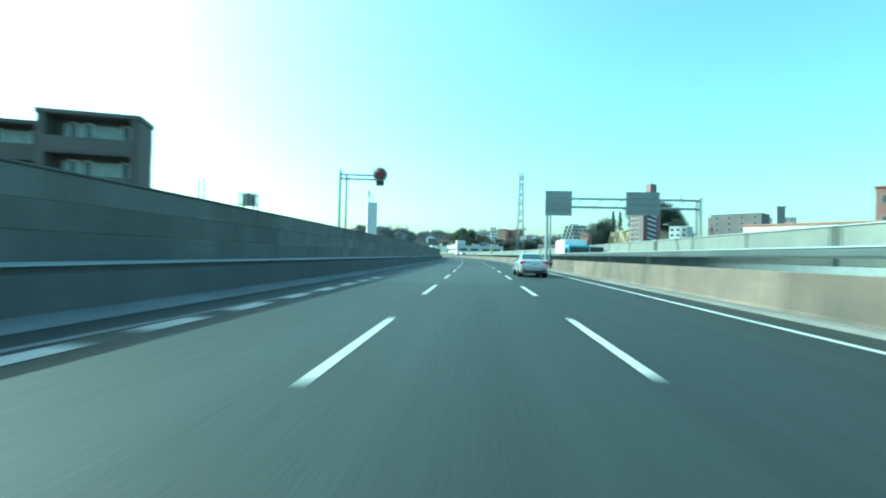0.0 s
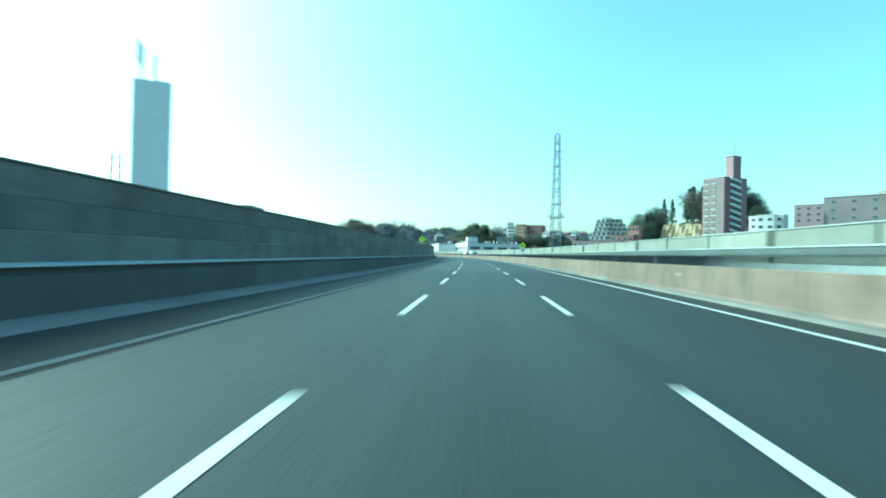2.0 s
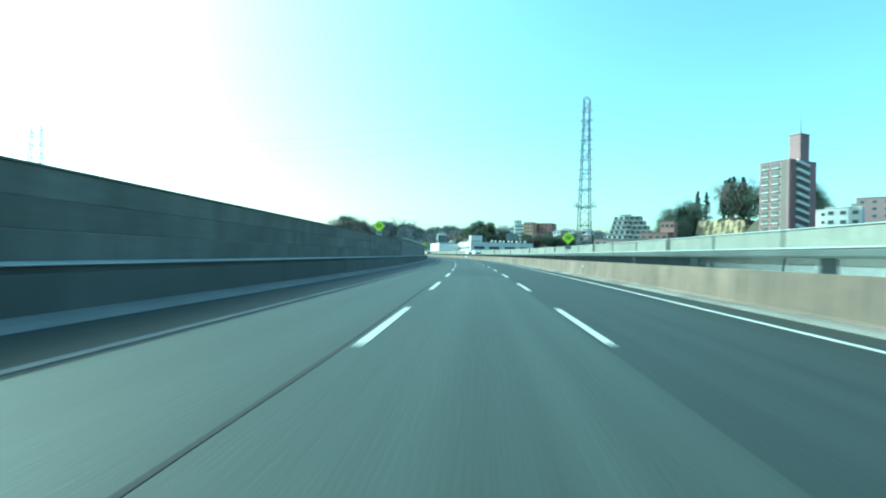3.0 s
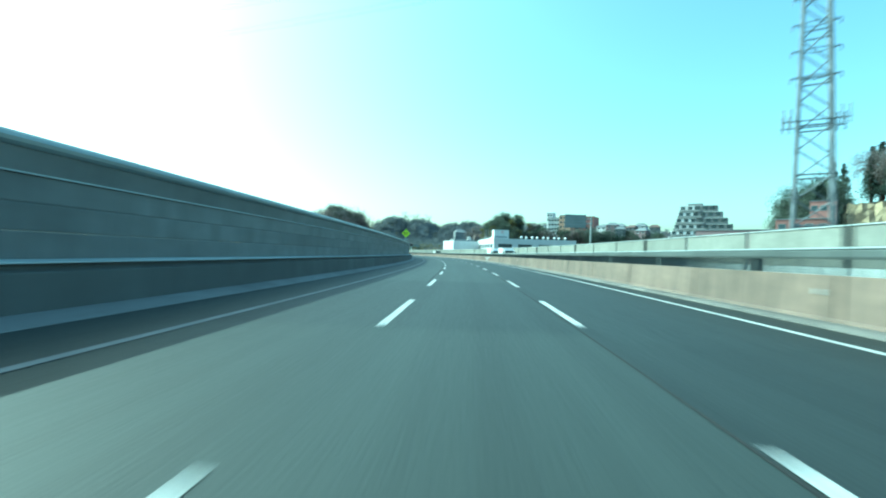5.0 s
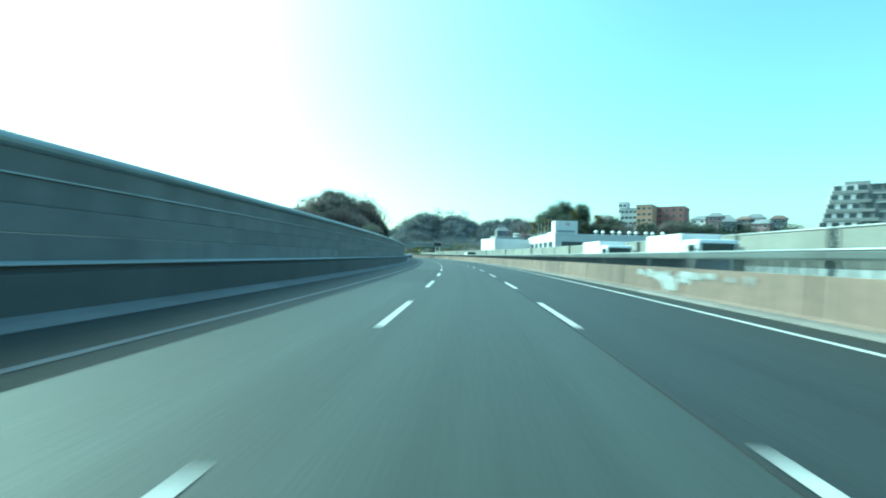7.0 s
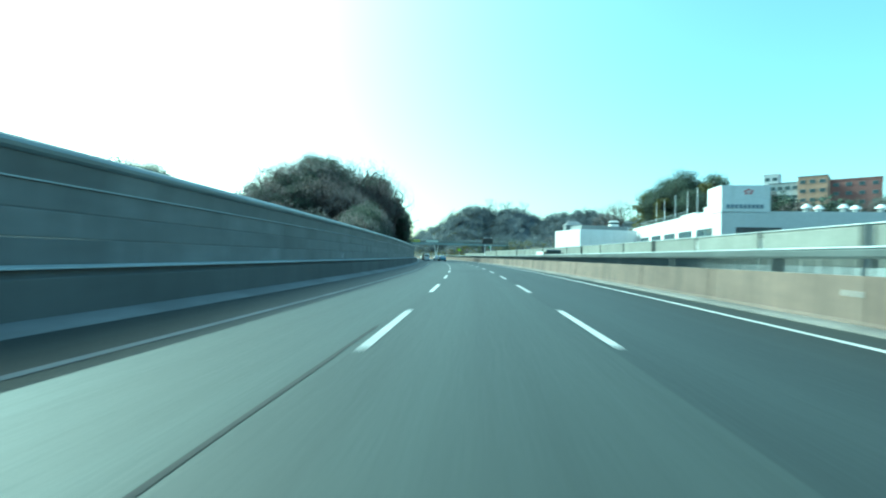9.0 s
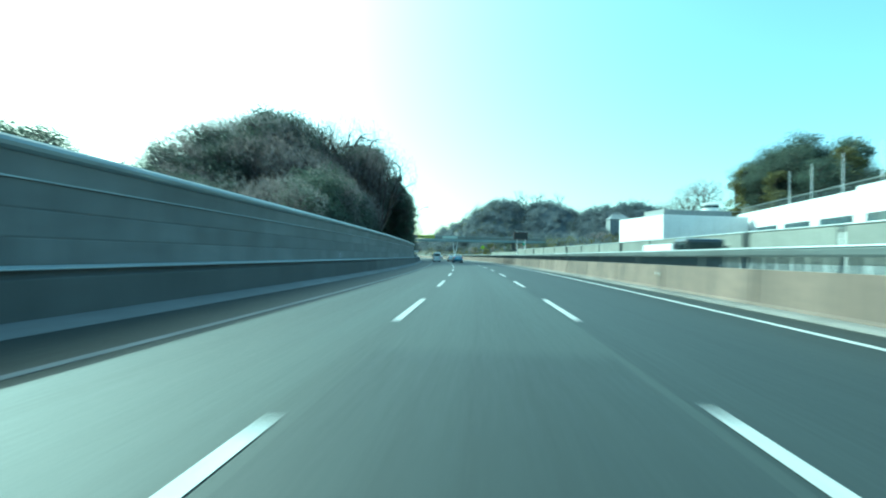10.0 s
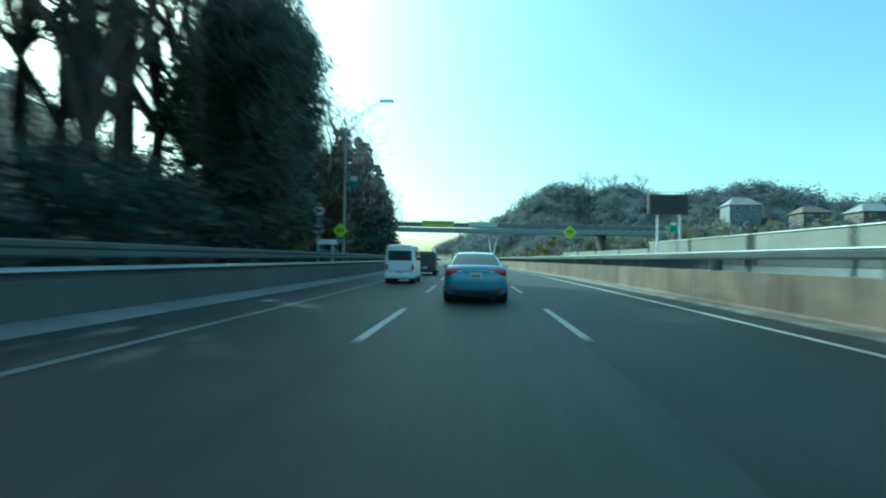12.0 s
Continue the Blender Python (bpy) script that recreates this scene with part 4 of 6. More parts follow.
# pink tower block with an open stair
def pink_block():
    ob = thing("apartment_tower", pose(84.4, 251.7, hz(84.4, 251.7) - 1.5, 0, 0, -62), "pink tiled apartment tower with an open white stair", "apartment building")
    base = hz(84.4, 251.7) - 1.5
    tall = 31.9 - base
    n = 14
    step = tall / n
    part("wall", box(-4.45, 6.0, tall / 2, 8.9, 12.0, tall), PALE_PINK, ob)
    part("corner_band", box(-0.4, -0.06, tall / 2, 0.8, 0.16, tall), PINK_WALL, ob)
    # flat dark strip on the wall face paints the shade of a recess
    part("recess", box(-1.6, -0.04, tall / 2, 1.6, 0.12, tall), BROWN_WALL, ob, "flat dark strip that paints the shaded gap beside the stair")
    part("corner_band", box(-5.6, -0.05, tall / 2, 0.6, 0.14, tall), PINK_WALL, ob)
    part("corner_band", box(-8.6, -0.05, tall / 2, 0.6, 0.14, tall), PINK_WALL, ob)
    part("roof", box(-4.45, 6.0, tall + 0.2, 9.2, 12.3, 0.4, 0.05), PINK_WALL, ob)
    for i in range(n):
        z = i * step + step * 0.55
        for x in (-7.1, -4.0):
            window_part(ob, x, -0.03, z, 1.9, step * 0.5, frame=TRIM)
            part("window_ledge", box(x, -0.2, z - step * 0.34, 2.2, 0.4, 0.36), PALE_CONCRETE, ob)
    # the stair face looks along +x
    part("stair_wall", box(0.12, 1.3, tall / 2, 0.25, 2.4, tall), PINK_WALL, ob)
    part("stair_wall", box(0.12, 10.2, tall / 2, 0.25, 3.4, tall), PINK_WALL, ob)
    part("stair_shaft", box(0.06, 5.5, tall / 2, 0.1, 6.0, tall), BROWN_WALL, ob)
    for i in range(n):
        z = i * step
        y0, y1 = 2.7, 8.2
        bm = bmesh.new()
        v = [bm.verts.new(p) for e in (0.75, 0.12) for p in ((e, y0, z + step * 0.80), (e, y1, z + step * 0.30), (e, y1, z + step * 0.66), (e, y0, z + step * 1.16))]
        for f in ((0, 1, 2, 3), (4, 7, 6, 5), (0, 4, 5, 1), (1, 5, 6, 2), (2, 6, 7, 3), (3, 7, 4, 0)):
            bm.faces.new([v[k] for k in f])
        part("stair_flight", bm, WHITE_WALL, ob)
    tw = part("lift_tower", box(-1.75, 7.0, tall + 4.2, 3.2, 4.2, 8.4, 0.05), PINK_WALL, ob)
    for z in (6.2, 7.0):
        part("tower_band", box(-1.75, 7.0, tall + z, 3.3, 4.3, 0.4), PALE_PINK, tw)
    part("tower_cap", box(-1.75, 7.0, tall + 8.5, 3.5, 4.5, 0.3, 0.04), PINK_WALL, tw)
    part("mast", rod((-1.75, 7.6, tall + 8.5), (-1.75, 7.6, tall + 15.5), 0.2, 0.09, 6), STEEL, tw)
    part("ladder", box(-3.45, 7.0, tall + 4.2, 0.2, 0.5, 8.0), STEEL, tw)
    rail_row("roof_rail", ob, (-8.7, 0.2), (-2.6, 0.2), tall + 0.4, 1.1, STEEL, 1.2, 1.5)


pink_block()

# stepped flats
def stepped_block():
    x0, y0 = 86.0, 432.0
    b = hz(x0, y0) - 1.0
    ob = thing("terraced_apartments", pose(x0, y0, b, 0, 0, -23), "grey and white stepped apartment block with terraces", "apartment building")
    n, step, q = 9, (30.2 - b) / 9, 0.88
    for i in range(n):
        l, r = q * (-22 + 1.5 * i if i < 5 else -14.5 + 1.0 * (i - 5)), q * (24 - max(0, i - 2) * 2.6)
        z = i * step
        st = part("storey", box((l + r) / 2, 8.0, z + step * 0.5, r - l, 14.0 - i * 0.6, step), GREY_WALL, ob)
        part("terrace_parapet", box((l * 0.55 + r * 0.45) / 1.0 - (r - l) * 0.17, 8.0 - (14.0 - i * 0.6) / 2 - 0.5, z + 0.55, (r - l) * 0.56, 1.0, 1.1, 0.03), GREY_WALL, st)
        part("slab_edge", box((l + r) / 2 + (r - l) * 0.28, 8.0 - (14.0 - i * 0.6) / 2 - 0.25, z + step - 0.15, (r - l) * 0.44, 0.5, 0.3), PALE_CONCRETE, st)
        part("white_bay", box(l + (r - l) * 0.2, 8.0 - (14.0 - i * 0.6) / 2 - 0.1, z + step * 0.5, (r - l) * 0.4, 0.3, step * 0.98), WHITE_WALL, st)
        x = l + 1.6
        while x < r - 1.2:
            window_part(st, x, 8.0 - (14.0 - i * 0.6) / 2 - 0.22, z + step * 0.62, 2.0, step * 0.5, frame=TRIM)
            x += 3.4
    part("roof_house", box(-3, 8.0, n * step + 0.7, 7.0, 5.0, 1.4, 0.04), GREY_WALL, ob)


stepped_block()


def block(name, x, y, top, wide, deep, turn, wall, label, storeys=0, bays=0, roof=None, category="building", win=(1.5, 1.2), sink=1.0):
    b = hz(x, y) - sink
    tall = top - b
    ob = thing(name, pose(x, y, b, 0, 0, turn), label, category)
    part("wall", box(0, deep / 2, tall / 2, wide, deep, tall), wall, ob)
    part("roof", box(0, deep / 2, tall + 0.12, wide + 0.3, deep + 0.3, 0.24, 0.03), roof or wall, ob)
    for i in range(storeys):
        z = tall - (i + 0.55) * 2.9
        if z < 1.0:
            break
        for j in range(bays):
            window_part(ob, -wide / 2 + (j + 0.5) * wide / bays, -0.02, z, min(win[0], wide / bays * 0.75), win[1], frame=STEEL)
    return ob


def gable_house(x, y, top, wide, deep, turn, wall, roof, label, sink=1.0):
    b = hz(x, y) - sink
    eaves = top - b - wide * 0.28
    ob = thing("house", pose(x, y, b, 0, 0, turn), label, "house", "hillside houses")
    part("wall", box(0, 0, eaves / 2, wide, deep, eaves), wall, ob)
    bm = bmesh.new()
    hw, hd = wide / 2 + 0.5, deep / 2 + 0.5
    v = [bm.verts.new(p) for p in ((-hw, -hd, eaves - 0.1), (hw, -hd, eaves - 0.1), (hw, hd, eaves - 0.1), (-hw, hd, eaves - 0.1), (-hw * 0.45, 0, top - b), (hw * 0.45, 0, top - b))]
    for f in ((0, 1, 5, 4), (1, 2, 5), (2, 3, 4, 5), (3, 0, 4), (3, 2, 1, 0)):
        bm.faces.new([v[k] for k in f])
    part("roof", bm, roof, ob)
    for j in (-0.25, 0.25):
        for z in (eaves - 1.2, eaves - 3.9):
            if z > 0.8:
                window_part(ob, j * wide, -deep / 2 - 0.02, z, 1.5, 1.1)
    return ob


# one building: the orange end paints its lit face, the brick its shaded side
block("brick_building", 35.2, 499.0, 28.6, 16, 14, -22, RED_BRICK, "red-brown brick institutional building on the hill", 3, 5)
block("beige_wing", 23.4, 492.0, 28.8, 7.4, 12, -22, LIT_BRICK, "end of the brick building, its sunlight put into a paler orange colour", 3, 3, ROOF_GREY)
block("white_wing", 16.8, 496.0, 27.4, 8.0, 8, -22, PALE_CONCRETE, "low pale wing with a flat roof", 3, 4, ROOF_GREY)
block("white_tower_house", 14.3, 500.0, 31.0, 4.2, 6, -22, WHITE_WALL, "small white rooftop tower house", 2, 2)
block("low_pink_building", 46.0, 288.0, 8.6, 22, 10, -30, PALE_PINK, "low pink building with many windows", 2, 8, ROOF_GREY)
block("stepped_brick_building", 58.0, 290.0, 11.5, 10, 9, -30, RED_BRICK, "red-brown tiled building with stepped upper floors", 3, 4, ROOF_GREY)
block("stepped_brick_building", 63.5, 292.0, 16.0, 5, 6, -30, RED_BRICK, "tall stepped end of a red-brown tiled building", 4, 3, ROOF_GREY)
block("grey_flats", 196.0, 352.0, 32.0, 44, 14, -35, GREY_WALL, "long grey flats on a ridge", 3, 12)
ch = thing("chimney", pose(193.0, 322.0, hz(193, 322), 0, 0, 0), "square grey concrete chimney", "chimney")
part("stack", box(0, 0, (37 - hz(193, 322)) / 2, 5, 5, 37 - hz(193, 322), 0.1), GREY_WALL, ch)
part("rim", box(0, 0, 37 - hz(193, 322), 5.5, 5.5, 0.6), GREY_WALL, ch)
block("brown_block", 124.0, 240.0, 24.0, 22, 12, -45, MAUVE_WALL, "mauve-brown tiled flat-roofed office block", 3, 4, ROOF_BROWN)
block("grey_block", 155.0, 305.0, 28.4, 26, 12, -40, PALE_PINK, "pinkish grey flat-roofed block of flats", 3, 7)
block("white_villa", 118.0, 290.0, 21.0, 10, 8, -40, WHITE_WALL, "white house with a flat roof", 2, 3)
block("white_villa", 106.0, 262.0, 19.0, 9, 8, -40, WHITE_WALL, "white house with a flat roof", 2, 3)
block("brick_building", 57.0, 66.0, 11.8, 8, 8, -40, RED_BRICK, "red-brown brick building with pale bands", 3, 3)
block("orange_roof_hall", 50.0, 72.0, 7.0, 22, 9, -50, BEIGE_WALL, "low hall with an orange roof", 0, 0, ROOF_ORANGE)
rnd = random.Random(5)
for i, (x, y, t) in enumerate(((51, 476, 23.6), (57, 484, 23.6), (62, 474, 22.0), (69, 482, 23.8), (75, 474, 22.5), (54, 468, 20.6), (66, 466, 20.0), (46, 480, 22.6), (12, 512, 23.0), (2, 520, 22.0))):
    gable_house(x, y, t, 5.4 + rnd.random() * 1.6, 6.5, -25 + rnd.uniform(-12, 12), rnd.choice((WHITE_WALL, SHADE_GREY_WALL, BROWN_WALL, SHADE_GREY_WALL, PALE_PINK)), rnd.choice((ROOF_GREY, ROOF_BROWN, ROOF_GREY)), "small two-storey hillside house with a tiled roof")
# shade on the near walls is put into their dark colours
for x, y, t, w, wl, rf in ((-61, 612, 24.4, 10, SHADE_GREY_WALL, ROOF_GREY), (-43, 602, 19.6, 7.5, BROWN_WALL, ROOF_BROWN), (-30, 594, 19.2, 9, BROWN_WALL, ROOF_GREY), (-16, 590, 19.0, 8, SHADE_GREY_WALL, ROOF_GREY)):
    gable_house(x, y, t, w, 8, 20, wl, rf, "detached house with a tiled hipped roof on the hill")

# white depot with a sign block
def depot():
    ang = math.degrees(math.atan2(0.22, 0.975))
    ob = thing("white_depot", pose(-17.9, 396.8, -0.4, 0, 0, ang), "long white depot with window bands and a sign block", "building")
    part("wall", box(20.0, 27.0, 4.85, 40.0, 54.0, 9.7, 0.03), WHITE_WALL, ob)
    sb = part("sign_block", box(3.6, 2.6, 11.6, 7.2, 5.2, 4.4, 0.03), WHITE_WALL, ob)
    # unreadable writing and an emblem
    bm = bmesh.new()
    for i in range(9):
        add_box(bm, 1.0 + i * 0.62, -0.03, 10.45, 0.42, 0.05, 0.62)
    part("lettering", bm, mat("grey_lettering", (0.16, 0.19, 0.24), 0.6, scale=4, vary=0.1, coarse=1, bump=0.0), sb, "row of plain grey bars")
    bm = bmesh.new()
    for a in range(5):
        add_box(bm, 4.0 + 0.5 * math.cos(a * 1.26 + 0.3), -0.03, 12.75 + 0.32 * math.sin(a * 1.26 + 0.3), 0.34, 0.05, 0.26)
    part("emblem", bm, RED, sb, "plain red emblem")
    # window bands: road side (facing -x) and end wall (facing -y)
    for y in (6.5, 15.5, 24.5, 33.5, 42.5):
        bd = part("window_band", box(-0.02, y, 6.3, 0.12, 6.6, 1.9), TRIM, ob)
        for k in range(6):
            part("pane", box(-0.07, y - 2.7 + k * 1.08, 6.3, 0.06, 0.92, 1.6), WINDOW, bd)
    for x in (5.5, 15.0, 25.0, 34.0):
        bd = part("window_band", box(x, -0.02, 6.3, 6.6, 0.12, 1.7), TRIM, ob)
        for k in range(6):
            part("pane", box(x - 2.7 + k * 1.08, -0.07, 6.3, 0.92, 0.06, 1.4), WINDOW, bd)
    part("parapet", box(0.15, 29.6, 9.85, 0.3, 48.6, 0.5), WHITE_WALL, ob)
    rail_row("roof_rail", ob, (0.6, 16), (0.6, 53), 9.7, 1.5, STEEL, 0.7)
    part("roof_house", box(3.0, 9.0, 10.5, 3.0, 3.6, 1.7, 0.03), WHITE_WALL, ob)
    part("roof_house", box(4.0, 20.0, 10.3, 4.0, 8.0, 1.4, 0.03), WHITE_WALL, ob)
    for i in range(9):
        vent = part("roof_vent", rod((14 + i * 2.7, 3.0 + (i % 2) * 1.5, 9.6), (14 + i * 2.7, 3.0 + (i % 2) * 1.5, 10.6), 0.45, sides=12), STEEL, ob)
        part("vent_hood", rod((14 + i * 2.7, 3.0 + (i % 2) * 1.5, 10.6), (14 + i * 2.7, 3.0 + (i % 2) * 1.5, 11.2), 0.8, 0.25, 14), WHITE_STEEL, vent)
    for y in (14, 19, 26, 33, 39):
        part("flag_pole", rod((1.6, y, 9.6), (1.6, y, 15.5), 0.06, 0.04, 6), WHITE_STEEL, ob)
    ob2 = thing("white_warehouse", pose(-42.4, 434.8, -0.4, 0, 0, 33), "white windowless warehouse with a round roof turret", "building")
    part("wall", box(8.0, 7.0, 4.6, 16.0, 14.0, 9.2, 0.03), WHITE_WALL, ob2)
    part("plant_room", box(8.0, 5.0, 9.75, 13.0, 6.0, 1.1, 0.03), GREY_WALL, ob2)
    tr = part("turret", rod((11.5, 3.5, 10.2), (11.5, 3.5, 11.6), 1.3, sides=20), WHITE_WALL, ob2)
    part("turret_glass", rod((11.5, 3.5, 10.9), (11.5, 3.5, 11.35), 1.33, sides=20), WINDOW, tr)
    part("turret_roof", rod((11.5, 3.5, 11.6), (11.5, 3.5, 11.85), 1.5, 0.9, 20), WHITE_WALL, tr)
    rail_row("roof_rail", ob2, (0.4, 0.4), (15.6, 0.4), 9.2, 0.9, STEEL, 0.9)


depot()

# bare earth bank below the cedars, with the terrace on top of it
bm = bmesh.new()
vs = []
for j in range(11):
    for i in range(15):
        u, v = i / 14, min(1.0, j / 7)
        back = max(0, j - 7) * 5.0
        drop = 0.0 if 0 < i < 14 else 5.0
        vs.append(bm.verts.new((-12 + 24 * u + 2.0 * v * (1 - 2 * u), 8 * v + back + 0.7 * math.sin(i * 1.7 + j), 13 * v - drop + 0.4 * math.sin(i * 2.3) * v - back * 0.05)))
for j in range(10):
    for i in range(14):
        bm.faces.new((vs[j * 15 + i], vs[j * 15 + i + 1], vs[(j + 1) * 15 + i + 1], vs[(j + 1) * 15 + i]))
bank = part("earth_bank", bm, EARTH, None)
bank.matrix_world = pose(92, 312, 6.0, 0, 0, -24)
tagged(bank, "bare ochre earth bank below the trees", "earth bank", kind="structure")

# ---- vegetation ----
def quads_mesh(name, centre, size, material, seed, flat=0.0):
    """Many small leaf cards of uneven size and tilt, as one mesh."""
    r = np.random.RandomState(seed)
    n = len(centre)
    a = r.normal(size=(n, 3))
    a /= np.linalg.norm(a, axis=1)[:, None]
    b = np.cross(a, r.normal(size=(n, 3)))
    b /= np.linalg.norm(b, axis=1)[:, None]
    size = np.asarray(size)[:, None] * (0.6 + 0.8 * r.random_sample((n, 1)))
    p = np.stack([centre + a * size, centre + b * size * 0.55, centre - a * size, centre - b * size * 0.55], 1).reshape(-1, 3)
    me = bpy.data.meshes.new(name)
    me.vertices.add(4 * n)
    me.vertices.foreach_set("co", p.astype(np.float32).ravel())
    me.loops.add(4 * n)
    me.loops.foreach_set("vertex_index", np.arange(4 * n, dtype=np.int32))
    me.polygons.add(n)
    me.polygons.foreach_set("loop_start", np.arange(0, 4 * n, 4, dtype=np.int32))
    me.update(calc_edges=True)
    me.materials.append(material)
    return me


def tubes_mesh(name, segs, material, sides=4):
    """Tapered limbs from (from, to, radius, radius) rows, as one mesh."""
    segs = [s for s in segs]
    p0 = np.array([s[0] for s in segs], float)
    p1 = np.array([s[1] for s in segs], float)
    r0 = np.array([s[2] for s in segs], float)[:, None]
    r1 = np.array([s[3] for s in segs], float)[:, None]
    d = p1 - p0
    d /= np.linalg.norm(d, axis=1)[:, None] + 1e-9
    up = np.where(np.abs(d[:, 2:3]) > 0.9, np.array([[1.0, 0, 0]]), np.array([[0, 0, 1.0]]))
    u = np.cross(d, up)
    u /= np.linalg.norm(u, axis=1)[:, None] + 1e-9
    w = np.cross(d, u)
    ring = []
    for p, r in ((p0, r0), (p1, r1)):
        for k in range(sides):
            a = 2 * math.pi * k / sides
            ring.append(p + (u * math.cos(a) + w * math.sin(a)) * r)
    n = len(segs)
    v = np.stack(ring, 1).reshape(-1, 3)
    base = np.arange(n)[:, None] * (2 * sides)
    f = np.concatenate([np.stack([base[:, 0] + k, base[:, 0] + (k + 1) % sides, base[:, 0] + sides + (k + 1) % sides, base[:, 0] + sides + k], 1) for k in range(1 if sides == 2 else sides)])
    me = bpy.data.meshes.new(name)
    me.vertices.add(len(v))
    me.vertices.foreach_set("co", v.astype(np.float32).ravel())
    me.loops.add(f.size)
    me.loops.foreach_set("vertex_index", f.astype(np.int32).ravel())
    me.polygons.add(len(f))
    me.polygons.foreach_set("loop_start", np.arange(0, f.size, 4, dtype=np.int32))
    me.update(calc_edges=True)
    me.materials.append(material)
    return me


def bare_tree(seed, tall, twig, deep=5, least=0.012):
    """A leafless tree: trunk and limbs, and a crown of fine twigs."""
    r = random.Random(seed)
    limbs, twigs = [], []
    def grow(p, d, length, rad, level):
        n = 3 if level < 3 else 2
        for i in range(n):
            nd = (d + Vector((r.uniform(-1, 1), r.uniform(-1, 1), r.uniform(-0.4, 0.7))) * (0.10 + 0.05 * level)).normalized()
            q = p + nd * length / n
            r1 = rad * (1 - 0.22 / n * 1.6)
            (limbs if level < 3 else twigs).append((p, q, rad, r1))
            p, d, rad = q, nd, r1
            if level >= 1 and level < deep and i < n - 1 or level == 0 and i == 1:
                side(p, d, length * r.uniform(0.5, 0.72), rad * 0.55, level)
        if level < deep:
            for _ in range(3 if level < 2 else 2 if level < 4 else 3):
                side(p, d, length * r.uniform(0.58, 0.80), rad * 0.62, level)
    def side(p, d, length, rad, level):
        t = Vector((r.uniform(-1, 1), r.uniform(-1, 1), r.uniform(-0.35, 0.5)))
        grow(p, (d * 0.9 + t * 0.75 + Vector((0, 0, 0.16))).normalized(), length, max(rad, least), level + 1)
    grow(Vector((0, 0, -0.5)), Vector((0, 0, 1)), tall * 0.36, tall * 0.017, 0)
    return tubes_mesh("trunk", limbs, BARK, 6), tubes_mesh("crown", twigs, twig, 2)


def round_tree(seed, tall, spread, twig, thick=0.02):
    """A leafless tree with a wide rounded crown: limbs, branches and twigs that each grow from the nearest wood."""
    r = np.random.RandomState(seed)
    centre, half = np.array([0, 0, tall * 0.60]), np.array([spread, spread, tall * 0.40])
    fork = tall * r.uniform(0.20, 0.28)
    lean = np.array([r.uniform(-0.06, 0.06) * tall, r.uniform(-0.06, 0.06) * tall, fork])
    twigs = []
    limbs = [((0, 0, -0.6), tuple(lean * [0.6, 0.6, 0.5]), tall * 0.021, tall * 0.018), (tuple(lean * [0.6, 0.6, 0.5]), tuple(lean), tall * 0.018, tall * 0.015)]
    def shell(n, lo, hi):
        v = r.normal(size=(n, 3))
        v[:, 2] = np.where(v[:, 2] < -0.5, -v[:, 2] * 0.7, v[:, 2])
        v /= np.linalg.norm(v, axis=1)[:, None]
        lump = 1 + 0.10 * np.sin(v[:, 0:1] * 5 + seed) * np.sin(v[:, 1:2] * 6 + 2 * seed)
        return centre + v * half * r.uniform(lo, hi, (n, 1)) * lump
    wood = np.array([lean])
    for count, lo, hi, thick0, thick1, into, bend in ((7, 0.45, 0.70, 0.010, 0.006, limbs, 0.10), (48, 0.60, 0.92, 0.0042, 0.0022, limbs, 0.12), (340, 0.70, 1.0, 0.0019, 0.0012, twigs, 0.12), (1500, 0.72, 1.04, 0, 0, twigs, 0.14)):
        ends, grown = shell(count, lo, hi), []
        for e in ends:
            near = wood[np.argmin(((wood - e) ** 2 * [1, 1, 1.0]).sum(1) + np.maximum(0, wood[:, 2] - e[2]) ** 2)]
            reach = np.linalg.norm(e - near)
            m1 = near + (e - near) * 0.36 + r.normal(size=3) * reach * bend * 0.5 + np.array([0, 0, reach * 0.08])
            m2 = near + (e - near) * 0.70 + r.normal(size=3) * reach * bend * 0.5 + np.array([0, 0, reach * 0.06])
            w0, w1 = max(tall * thick0, thick), max(tall * thick1, thick * 0.8)
            for a, b, f0, f1 in ((near, m1, 0, 0.36), (m1, m2, 0.36, 0.7), (m2, e, 0.7, 1)):
                into.append((a, b, w0 + (w1 - w0) * f0, w0 + (w1 - w0) * f1))
            grown += [m1, m2, e] if count > 7 else [near + (m1 - near) * 0.6, m1, (m1 + m2) / 2, m2, (m2 + e) / 2, e]
        wood = np.array(grown) if count > 7 else np.concatenate([wood, grown])
    return tubes_mesh("trunk", limbs, BARK, 6), tubes_mesh("crown", twigs, twig, 2)


